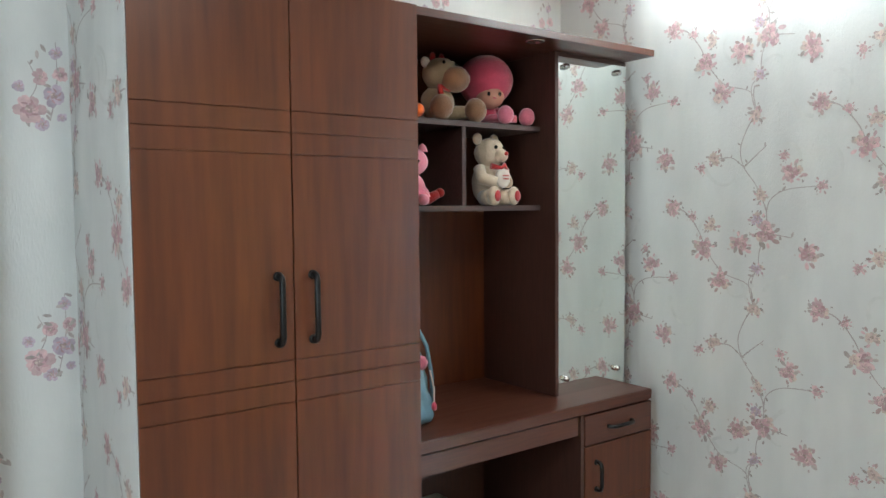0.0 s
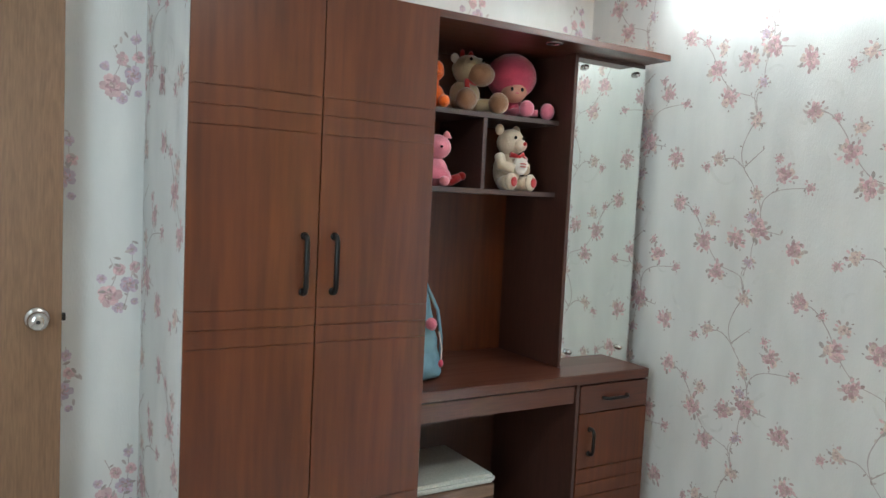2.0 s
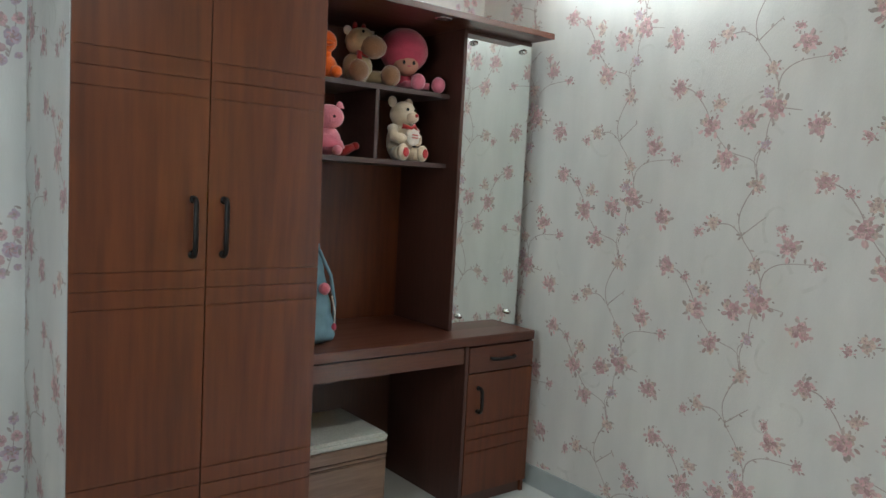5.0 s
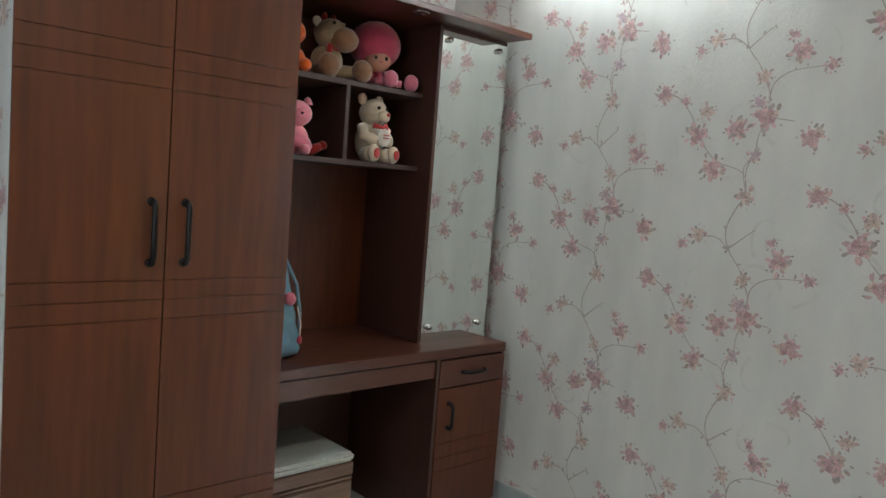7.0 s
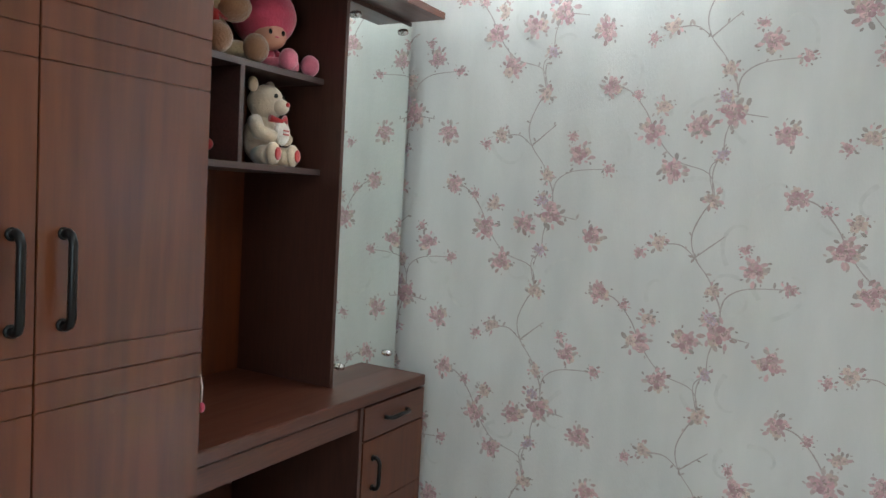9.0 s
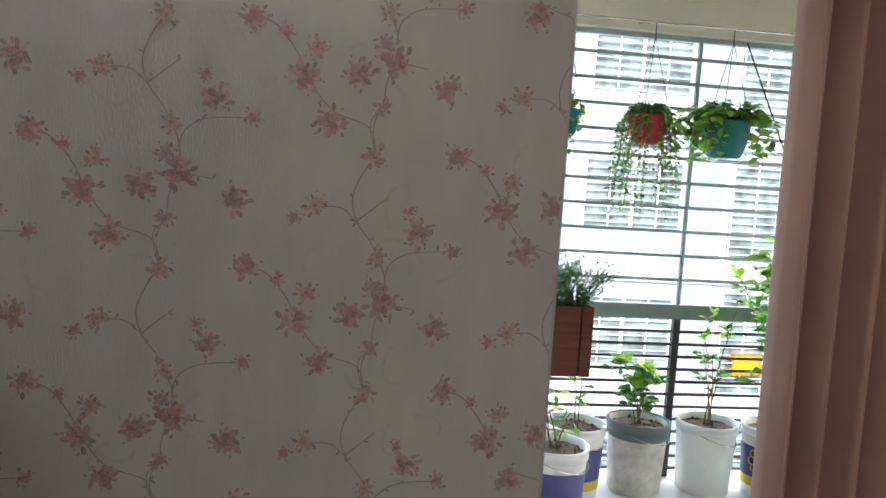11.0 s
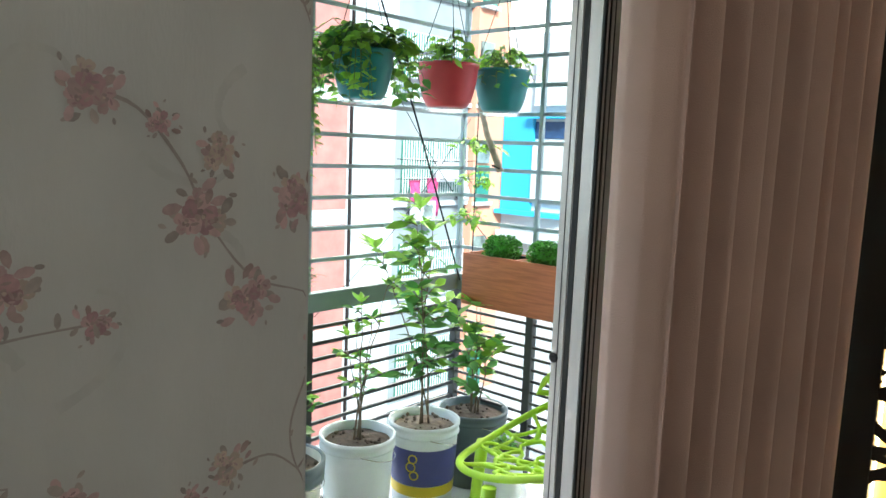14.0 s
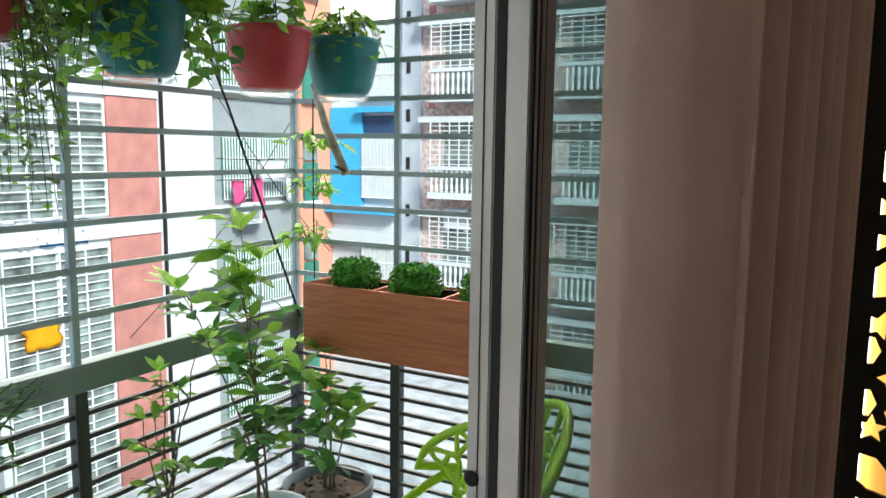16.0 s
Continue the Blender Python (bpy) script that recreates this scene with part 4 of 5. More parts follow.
    lathe(bm, [(0.0, 0.0), (r * 0.84, 0.0), (r * 0.87, 0.006), (r * 0.97, h * 0.80), (r * 0.985, h - 0.004), (r * 0.93, h - 0.004), (r * 0.90, h * 0.80), (0.0, h * 0.79)], 40)
    part("body", bm, body or WHITE_PLASTIC, ob)
    bm = bmesh.new()
    if split:
        lathe(bm, [(r * 0.99, h * 0.78), (r * 1.03, h * 0.79), (r * 1.04, h * 0.84), (r * 1.0, h * 0.85), (r * 1.05, h * 0.90), (r * 1.06, h * 1.0), (r * 1.0, h * 1.01), (r * 0.95, h * 0.99), (r * 0.95, h * 0.9)], 40)
    else:
        lathe(bm, [(r * 0.985, h * 0.86), (r * 1.02, h * 0.865), (r * 1.025, h * 0.89), (r * 0.99, h * 0.90), (r * 0.99, h * 0.955), (r * 1.03, h * 0.96), (r * 1.035, h * 1.0), (r * 0.99, h * 1.005), (r * 0.945, h * 0.99), (r * 0.945, h * 0.9)], 40)
    part("rim", bm, rim or WHITE_PLASTIC, ob)
    bm = bmesh.new()
    rng = random.Random(int(at[1] * 100))
    lathe(bm, [(r * 0.94, 0), (r * 0.7, 0.006), (r * 0.4, 0.012), (r * 0.1, 0.010), (0.0, 0.012)], 28, (0, 0, h * 0.90))
    for v in bm.verts:
        v.co.z += rng.uniform(-0.004, 0.004)
    for k in range(26):
        a, d = rng.uniform(0, 6.3), r * 0.85 * math.sqrt(rng.random())
        ball(bm, (d * math.cos(a), d * math.sin(a), h * 0.90 + 0.012), rng.uniform(0.004, 0.009), lump=0.4, seg=6)
    part("soil", bm, soil, ob)
    if tape:
        for nm, z0, z1, mt in (("label", 0.30, 0.74, BLUE_LABEL), ("label", 0.17, 0.298, YELLOW_LABEL)):
            rr = lambda z: r * (0.87 + 0.10 * z / 0.8) + 0.0012
            lab = part(nm, lathe(bmesh.new(), [(rr(z0), h * z0), (rr(z1), h * z1)], 40), mt, ob, "printed label band")
            if mt is BLUE_LABEL:
                for q, (au, zz, rad) in enumerate(((2.02, 0.64, 0.017), (1.96, 0.54, 0.019), (2.06, 0.44, 0.017))):
                    rb = bmesh.new()
                    ring = [Vector((rr(zz) * math.cos(au) + 0.003 * math.cos(au) - math.sin(au) * rad * math.cos(2 * math.pi * k / 14),
                                    rr(zz) * math.sin(au) + 0.003 * math.sin(au) + math.cos(au) * rad * math.cos(2 * math.pi * k / 14), h * zz + rad * math.sin(2 * math.pi * k / 14))) for k in range(15)]
                    tube_mesh(rb, ring, 0.0028, 6, caps=False)
                    part("ring_mark", rb, YELLOW_LABEL, lab)
    hb = bmesh.new()
    a0 = 4.0
    arc = [Vector((r * 1.04 * math.cos(a0 + t), r * 1.04 * math.sin(a0 + t), h * 0.88 - 0.05 * math.sin(math.pi * (t + 1.5) / 3.0))) for t in [-1.5 + 3.0 * k / 16 for k in range(17)]]
    tube_mesh(hb, arc, 0.0022, 6)
    part("handle", hb, CHROME, ob, "thin wire pail handle")
    return ob


pail("plant_pot", (0.87, -2.42, 0), "small white pail of dry leaves standing behind the lime chair", r=0.088, h=0.24, soil=SOIL)
WRAP = mat("floral_wrapped_pail", (0.62, 0.60, 0.55), 0.6, vary=0.12, scale=25)
pail("plant_pot", (1.186, -1.523, 0), "pail wrapped in floral paper with a slate grey rim", body=WRAP, rim=GREY_PLASTIC, split=True)
pail("plant_pot", (1.187, -1.880, 0), "plain white plastic pail with dark soil, beside the grille")
pail("plant_pot", (1.125, -2.195, 0), "white pail with blue and yellow label and dry soil", soil=SOIL_PALE, tape=True)
pail("plant_pot", (1.11, -2.50, 0), "slate grey plastic pail in the balcony corner", r=0.15, h=0.33, body=GREY_PLASTIC, rim=GREY_PLASTIC)
pail("plant_pot", (1.12, -1.18, 0), "white pail with blue and yellow label beside the wall", tape=True)
pail("plant_pot", (0.83, -1.00, 0), "white pail with blue label and dark soil beside the wall end", tape=True)
shrub("leafy_shrub", (1.186, -1.523, 0.32), "low dark green leafy shrub in the wrapped pail", 0.30, 0.17, 6, 130, (0.065, 0.040), 3, 0.15)
shrub("tall_shrub", (1.187, -1.880, 0.32), "slender shrub with sparse leaf tufts in the white pail", 0.62, 0.15, 5, 80, (0.050, 0.022), 5, 0.6, 0.35)
shrub("citrus_shrub", (1.125, -2.195, 0.32), "bushy citrus shrub with pale young shoots", 0.90, 0.23, 5, 220, (0.088, 0.036), 6, 0.6, 0.24, lean=(0.02, 0.08))
shrub("broadleaf_shrub", (1.11, -2.50, 0.30), "broad-leaved green shrub in the corner pail", 0.50, 0.24, 5, 90, (0.080, 0.046), 7, 0.5, 0.3)
shrub("dry_seedling", (0.87, -2.42, 0.215), "low tuft of dull green leaves in the small pail", 0.05, 0.06, 4, 60, (0.045, 0.014), 18, 0.1, 0.1)
shrub("young_shrub", (0.83, -1.00, 0.32), "small bright green plant in the white pail", 0.30, 0.14, 4, 70, (0.06, 0.022), 8, 0.8)
shrub("rose_shrub", (1.12, -1.18, 0.32), "thin upright shrub with a pink bloom", 0.52, 0.08, 2, 24, (0.05, 0.02), 9, 0.3, 0.3)

# ---- window boxes ----
def planter_box(at, length, depth, height, label, m, turn=0):
    ob = thing("planter_box", at, label, "planter box", "boxes on the grille")
    ob.rotation_euler = (0, 0, radians(turn))
    t = 0.012
    # Black backing: the shade inside the board gaps is put into its colour.
    part("front", bx(-length / 2, length / 2, -depth / 2, -depth / 2 + t, 0.001, height - 0.004), BLACK, ob, "backing board, black to put shade into the board joints")
    part("board", bx(-length / 2 + 0.050, length / 2 - 0.050, -depth / 2 - 0.008, -depth / 2 - 0.0002, 0, height, bevel=0.0015), m, ob)
    part("back", bx(-length / 2, length / 2, depth / 2 - t, depth / 2, 0, height, bevel=0.0015), m, ob)
    for s in (-1, 1):
        part("end", bx(*sorted((s * length / 2, s * (length / 2 - t))), -depth / 2 + t, depth / 2 - t, 0, height, bevel=0.0015), m, ob)
        part("batten", bx(*sorted((s * (length / 2 - 0.0), s * (length / 2 - 0.045))), -depth / 2 - 0.008, -depth / 2 - 0.0002, 0, height, bevel=0.001), m, ob)
    part("base", bx(-length / 2 + t, length / 2 - t, -depth / 2 + t, depth / 2 - t, 0, t), m, ob)
    for k in (-1, 1):
        part("divider", bx(k * length / 6 - 0.005, k * length / 6 + 0.005, -depth / 2 + t, depth / 2 - t, t, height - 0.006), m, ob)
    bm = bmesh.new()
    box(bm, -length / 2 + t, length / 2 - t, -depth / 2 + t, depth / 2 - t, t, height - 0.035)
    rng = random.Random(4)
    for k in range(90):
        ball(bm, (rng.uniform(-length / 2 + 0.03, length / 2 - 0.03), rng.uniform(-depth / 2 + 0.03, depth / 2 - 0.03), height - 0.035), rng.uniform(0.004, 0.010), lump=0.4, seg=6)
    part("soil", bm, SOIL, ob)
    return ob


def bush_ball(at, r, seed, label):
    rng = random.Random(seed)
    ob = thing("clipped_bush", at, label, "plant", "clipped bushes in the box")
    bm = bmesh.new()
    ball(bm, (0, 0, 0), r * 0.72, squash=(1, 1, 0.8), lump=0.2, seg=14)
    for k in range(1300):
        d = rnd_dir(rng, -0.75, 1.6)
        p = Vector((d.x, d.y, d.z * 0.76)) * r * rng.uniform(0.68, 1.0)
        leaf_mesh(bm, p, (d + 0.7 * rnd_dir(rng, -0.5, 0.8)), d, 0.013, 0.007, droop=0.1)
    tagged(part("foliage", bm, LEAF_BUSH, ob), kind="stuff")
    part("stem", tube_mesh(bmesh.new(), [(0, 0, -r - 0.015), (0, 0, 0)], 0.008, 6), STEM, ob)
    return ob


planter_box((0.79, -2.535, 0.800), 0.76, 0.17, 0.225, "orange-brown plywood planter box with clipped bushes, on the end grille", PLANTER_WOOD)
for x in (1.02, 0.785, 0.535):
    bush_ball((x, -2.535, 1.050), 0.084, int(x * 100), "round bright green clipped bush in the plywood box")
planter_box((0.585, -0.79, 0.730), 0.44, 0.17, 0.270, "dark red-brown planter box with feathery plants on a low stand", PLANTER_DARK, -90)
stand = thing("plant_stand", (0.585, -0.70, 0), "black steel plant stand beside the wall end", "plant stand")
part("top", bx(-0.075, 0.075, -0.11, 0.11, 0.715, 0.7295, bevel=0.002), METAL_BLACK, stand)
for sx in (-1, 1):
    for sy in (-1, 1):
        part("leg", bx(sx * 0.065 - 0.008, sx * 0.065 + 0.008, sy * 0.10 - 0.008, sy * 0.10 + 0.008, 0, 0.7148), METAL_BLACK, stand)


def feathery(name, at, label, n, length, seed, m):
    rng = random.Random(seed)
    ob = thing(name, at, label, "plant")
    bm = bmesh.new()
    for k in range(n):
        d = rnd_dir(rng, 1.0, 2.8)
        p = Vector((rng.uniform(-0.04, 0.04), rng.uniform(-0.09, 0.09), 0))
        ln = length * rng.uniform(0.6, 1.0)
        pts = [p + d * ln * t - Vector((0, 0, 0.25 * ln * t * t)) for t in (0, 0.25, 0.5, 0.75, 1)]
        tube_mesh(bm, pts, [0.0022, 0.002, 0.0016, 0.0012, 0.0008], 4, caps=False)
        for j in range(26):
            t = 0.2 + 0.8 * j / 26
            i = min(int(t * 4), 3)
            q = pts[i].lerp(pts[i + 1], t * 4 - i)
            leaf_mesh(bm, q, (d * 0.5 + rnd_dir(rng, -0.4, 0.6)), Vector((0, 0, 1)), 0.030, 0.007, droop=0.3)
    tagged(part("foliage", bm, m, ob), kind="stuff")
    return ob


feathery("feathery_plant", (0.585, -0.92, 0.955), "dense feathery dark green foliage rising from the red-brown box", 90, 0.40, 3, LEAF)
feathery("feathery_plant", (0.585, -0.74, 0.955), "dense feathery dark green foliage rising from the red-brown box", 34, 0.32, 5, LEAF)


# ---- hanging pots ----
def hanging_pot(at, m, label, r=0.088, h=0.135, top=0.42, hang=None):
    ob = thing("hanging_pot", at, label, "hanging pot", "hanging pots along the grille")
    bm = bmesh.new()
    lathe(bm, [(0, -h), (r * 0.60, -h), (r * 0.68, -h * 0.955), (r * 0.77, -h * 0.84), (r * 0.86, -h * 0.62), (r * 0.93, -h * 0.36), (r * 0.965, -0.016), (r * 1.0, -0.012), (r * 1.0, 0.0), (r * 0.93, 0.0), (r * 0.90, -0.02), (0, -0.025)], 40)
    part("bowl", bm, m, ob)
    part("soil", lathe(bmesh.new(), [(r * 0.9, -0.018), (r * 0.5, -0.010), (0, -0.012)], 24), SOIL, ob)
    bm = bmesh.new()
    lathe(bm, [(0, -h - 0.014), (r * 0.60, -h - 0.014), (r * 0.72, -h - 0.002), (r * 0.74, -h - 0.002), (r * 0.62, -h - 0.017), (0, -h - 0.017)], 32)
    part("saucer", bm, CLEAR, ob, "clear plastic drip saucer")
    for k in range(3):
        a = 2 * math.pi * k / 3 + 0.4
        part("ear", ball(bmesh.new(), (r * math.cos(a), r * math.sin(a), 0.0), 0.011, squash=(1, 1, 0.8), seg=10), m, ob)
        part("cord", tube_mesh(bmesh.new(), [(r * math.cos(a), r * math.sin(a), 0), (0, 0, top - 0.06)], 0.0016, 5), ROPE, ob)
    part("hook", tube_mesh(bmesh.new(), [(0, 0, top - 0.065), (0, 0, top)], 0.0025, 6), hang or ROPE, ob)
    return ob


def trailing(name, at, label, n, reach, drop, leaf, seed, mats=None, light=0.3, round_=0.75, up=0.10, clear=0.0):
    rng = random.Random(seed)
    ob = thing(name, at, label, "plant")
    sb, lb = bmesh.new(), bmesh.new()
    for k in range(n):
        a = rng.uniform(-math.pi + clear, math.pi - clear)
        d = Vector((math.cos(a), math.sin(a), 0))
        rr, dd = reach * rng.uniform(0.5, 1.0), drop * rng.uniform(0.1, 1.0)
        pts = [d * 0.04 * rng.random(), d * rr * 0.45 + Vector((0, 0, up * rng.uniform(0.3, 1))), d * rr * 0.8 + Vector((0, 0, up * 0.4 - dd * 0.25)), d * rr + Vector((0, 0, -dd))]
        pts = [p + Vector((rng.uniform(-1, 1), rng.uniform(-1, 1), 0)) * 0.012 for p in pts]
        tube_mesh(sb, pts, [0.002, 0.0018, 0.0014, 0.001], 5, caps=False)
        m = max(5, int((rr + dd) / leaf * 1.9))
        for j in range(m):
            t = (j + 0.5) / m * 3
            i = min(int(t), 2)
            q = pts[i].lerp(pts[i + 1], t - i)
            ld = (d * 0.3 + rnd_dir(rng, -0.6, 0.5)).normalized()
            leaf_mesh(lb, q, ld, Vector((0, 0, 1)) + 0.6 * rnd_dir(rng), leaf * rng.uniform(0.6, 1.25), leaf * round_ * rng.uniform(0.8, 1.1), 1 if rng.random() < light else 0, droop=0.3)
    part("stem", sb, STEM_GREEN, ob)
    tagged(part("foliage", lb, mats or [LEAF, LEAF_LIGHT], ob), kind="stuff")
    return ob


HZ2 = 1.80
for nm, x, y, m, lab in (("a", 1.11, -2.24, RED, "red plastic hanging pot with clear saucer"), ("b", 1.04, -2.50, TEAL, "teal plastic hanging pot with clear saucer"),
                         ("c", 1.12, -1.80, TEAL, "teal plastic hanging pot overflowing with mint"), ("d", 1.12, -1.42, RED, "red hanging pot hidden by trailing moss-like plant"),
                         ("e", 1.12, -1.01, TEAL, "small teal hanging pot with trailing greenery")):
    hanging_pot((x, y, HZ2), m, lab, r={"c": 0.112, "e": 0.085, "d": 0.095, "a": 0.124}.get(nm, 0.118), h={"e": 0.12, "d": 0.13}.get(nm, 0.170))
rodh = thing("hanging_rod", (1.11, -1.6, HZ2 + 0.42), "thin steel rod the pots hang from", "rod")
part("rod", tube_mesh(bmesh.new(), [(0.0, -0.95, 0), (0.0, 1.2, 0)], 0.005, 8), CHROME, rodh)
part("rod", tube_mesh(bmesh.new(), [(-0.07, -0.90, 0), (0.0, -0.90, 0)], 0.004, 8), CHROME, rodh)
for yy in (-0.9, 0.2, 1.15):
    part("bracket", tube_mesh(bmesh.new(), [(0.0, yy, 0), (0.182, yy, 0.03)], 0.004, 8), CHROME, rodh)
trailing("hanging_plant", (1.11, -2.24, HZ2), "sparse round-leaved plant in the red pot", 12, 0.16, 0.02, 0.05, 2, light=0.8, up=0.14)
trailing("hanging_plant", (1.04, -2.50, HZ2), "bright green leafy plant in the teal pot", 24, 0.15, 0.09, 0.038, 3, light=0.8, up=0.10)
trailing("hanging_plant", (1.12, -1.80, HZ2), "overflowing mint with round leaves", 80, 0.25, 0.20, 0.050, 4, light=0.65, up=0.10, clear=0.45)
trailing("hanging_plant", (1.12, -1.42, HZ2), "long trailing olive-green plant", 80, 0.18, 0.50, 0.027, 5, mats=[LEAF_OLIVE, LEAF_LIGHT], light=0.5, round_=0.6, up=0.06)
trailing("hanging_plant", (1.12, -1.01, HZ2), "small bright trailing plant", 20, 0.11, 0.20, 0.032, 6, light=0.6)

# ---- cords and climbing stick ----
cord = thing("cord", (1.31, -1.97, 2.21), "black cord slanting from the beam down to the rail", "cord")
part("line", tube_mesh(bmesh.new(), [(0, 0, 0), (-0.005, -0.30, -0.62), (-0.01, -0.62, -1.34)], 0.004, 6), ROPE, cord)
stick = thing("cut_branch", (1.22, -2.58, 1.62), "pale dry cut branch tied to the grille", "branch")
part("wood", tube_mesh(bmesh.new(), [(0, 0, 0.06), (-0.05, 0.0, -0.08), (-0.125, -0.01, -0.24)], [0.012, 0.014, 0.015], 10), mat("dry_branch", (0.42, 0.35, 0.25), 0.8, vary=0.25, scale=30), stick)
part("tie", tube_mesh(bmesh.new(), [(-0.100, 0.018, -0.215), (-0.120, -0.018, -0.222), (-0.135, 0.010, -0.228), (-0.100, 0.018, -0.215)], 0.004, 6), ROPE, stick)
climber = trailing("climbing_plant", (1.24, -2.60, 1.30), "pale green climber on a thin cord", 7, 0.13, -0.02, 0.055, 13, light=0.95, round_=0.5, up=0.1)
for zz, sd in ((1.46, 14), (1.14, 15)):
    trailing("climbing_plant", (1.24, -2.60, zz), "pale green climber on a thin cord", 6, 0.12, -0.02, 0.06, sd, light=1.0, round_=0.5, up=0.08)
ccord = thing("cord", (1.24, -2.60, 1.63), "thin black cord carrying the climber", "cord")
part("line", tube_mesh(bmesh.new(), [(0, 0, 0), (0.002, 0.0, -0.3), (0, 0, -0.62)], 0.0025, 6), ROPE, ccord)

# ---- lime chair ----
chair = thing("garden_chair", (0.455, -2.08, 0), "lime green plastic chair with open branching lattice shell", "chair")


def lime_chair():
    shell = bmesh.new()

    def s(u, v):
        """Shell point: u -1..1 across, v 0..1 from front lip up to the top of the back."""
        w = 0.29 * (1 - 0.30 * (2 * v - 1) ** 2)
        if v < 0.5:
            q = v / 0.5
            y, z = -0.25 + 0.42 * q, 0.355 - 0.03 * q + 0.14 * u * u * (0.3 + q)
        else:
            q = (v - 0.5) / 0.5
            y, z = 0.17 + 0.12 * q - 0.16 * u * u * (1 - q * 0.4), 0.325 + 0.42 * q ** 0.85 + 0.182 * u * u * (1 - q)
        return Vector((u * w, y, z))

    rim = [s(math.sin(t) * 0.98, 0.5 - 0.5 * math.cos(t)) for t in [2 * math.pi * k / 60 for k in range(61)]]
    tube_mesh(shell, rim, 0.012, 8, caps=False)
    rng = random.Random(8)
    pts = []
    for k in range(600):
        t = rng.uniform(0, 2 * math.pi)
        r = math.sqrt(rng.random()) * 0.86
        pts.append((r * math.sin(t), 0.5 - 0.5 * r * math.cos(t)))
    keep = []
    for p in pts:
        if all((p[0] - q[0]) ** 2 + (2 * (p[1] - q[1])) ** 2 > 0.0135 for q in keep):
            keep.append(p)
    edge = [(math.sin(2 * math.pi * k / 22) * 0.98, 0.5 - 0.5 * math.cos(2 * math.pi * k / 22)) for k in range(22)]
    allp = keep + edge
    done = set()
    for i, p in enumerate(keep):
        near = sorted(range(len(allp)), key=lambda j: (p[0] - allp[j][0]) ** 2 + (2 * (p[1] - allp[j][1])) ** 2)[1:5]
        for j in near:
            if (min(i, j), max(i, j)) in done:
                continue
            done.add((min(i, j), max(i, j)))
            q = allp[j]
            mid = ((p[0] + q[0]) / 2 + rng.uniform(-0.04, 0.04), (p[1] + q[1]) / 2 + rng.uniform(-0.02, 0.02))
            tube_mesh(shell, [s(*p), s(*mid), s(*q)], [0.0088, 0.0062, 0.0088], 6, caps=False)
    return shell


part("shell", lime_chair(), LIME, chair)
for sx, sy in ((-1, -1), (1, -1), (-1, 1), (1, 1)):
    part("leg", tube_mesh(bmesh.new(), [(sx * 0.17, sy * 0.15 - 0.02, 0.36), (sx * 0.185, sy * 0.165 - 0.02, 0.16), (sx * 0.195, sy * 0.18 - 0.02, 0.0)], [0.021, 0.018, 0.014], 10), LIME, chair)
chair.rotation_euler = (0, 0, radians(132))
chair.scale = (1.15, 1.15, 1.10)

# ---- toys ----
def fur(name, color, rough=0.95, sheen=0.5):
    return mat(name, color, rough, vary=0.10, scale=25, bump=0.7, bump_scale=140, sheen=sheen)


CREAM_FUR, BEAR_FUR, BROWN_FUR = fur("cream_plush", (0.40, 0.31, 0.19)), fur("pale_bear_plush", (0.60, 0.47, 0.34)), fur("tan_plush", (0.24, 0.115, 0.055))
PINK_FUR, HOT_PINK, RED_CLOTH = fur("pink_plush", (0.62, 0.16, 0.22)), fur("rose_pink_plush", (0.52, 0.055, 0.105)), fur("red_cloth", (0.42, 0.02, 0.02))
ORANGE = fur("orange_plush", (0.95, 0.15, 0.005))
KITTY = fur("light_pink_plush", (0.72, 0.24, 0.30))
SKIN = mat("doll_vinyl", (0.55, 0.26, 0.18), 0.55, vary=0.03)
EYE = mat("black_bead", (0.01, 0.01, 0.01), 0.15)
WHITE_CLOTH = fur("white_cloth", (0.62, 0.55, 0.48))
BAG = mat("light_blue_cloth", (0.16, 0.27, 0.33), 0.8, vary=0.12, scale=25, bump=0.5, bump_scale=120)


def facing(a):
    return Matrix.Rotation(radians(a), 4, "Z")


def plush(name, at, label, turn):
    ob = thing(name, at, label, "soft toy", "toys on the hutch shelves")
    ob.rotation_euler = (0, 0, radians(turn))
    return ob


S2, S1 = 1.8352, 1.5282
# each toy faces its own -y before it is turned
doll = bmesh.new()
ball(doll, (0, 0.0, 0.160), 0.098, 0, (1, 0.95, 0.92), lump=0.04, seg=28)
ball(doll, (0, -0.045, 0.098), 0.050, 1, (1, 0.9, 0.85))
for s in (-1, 1):
    ball(doll, (s * 0.020, -0.089, 0.102), 0.006, 2, (1, 0.5, 1.3), seg=8)
    fx, fy = (0.140, -0.040) if s > 0 else (0.042, -0.086)
    ball(doll, (fx, fy, 0.032), 0.031, 3, (0.92, 0.92, 1.05), lump=0.05)
    tube_mesh(doll, [(s * 0.02, -0.01, 0.025), (fx * 0.75, fy * 0.75, 0.025)], 0.014, 10, mi=3)
    tube_mesh(doll, [(s * 0.035, -0.01, 0.06), (s * 0.058, -0.03, 0.035)], 0.011, 10, mi=0)
ball(doll, (0, -0.005, 0.042), 0.042, 0, (0.9, 0.8, 1))
ball(doll, (0, -0.092, 0.088), 0.004, 0, (2, 0.6, 0.6), seg=8)
dd = mesh_ob("round_haired_doll", doll, [HOT_PINK, SKIN, EYE, PINK_FUR])
dd.matrix_basis = Matrix.Translation((-0.665, 1.20, S2 + 0.001)) @ facing(-20) @ Matrix.Scale(1.10, 4)
tagged(dd, "plush doll with round rose-pink hair, sitting on the upper shelf", "doll", "toys on the hutch shelves")

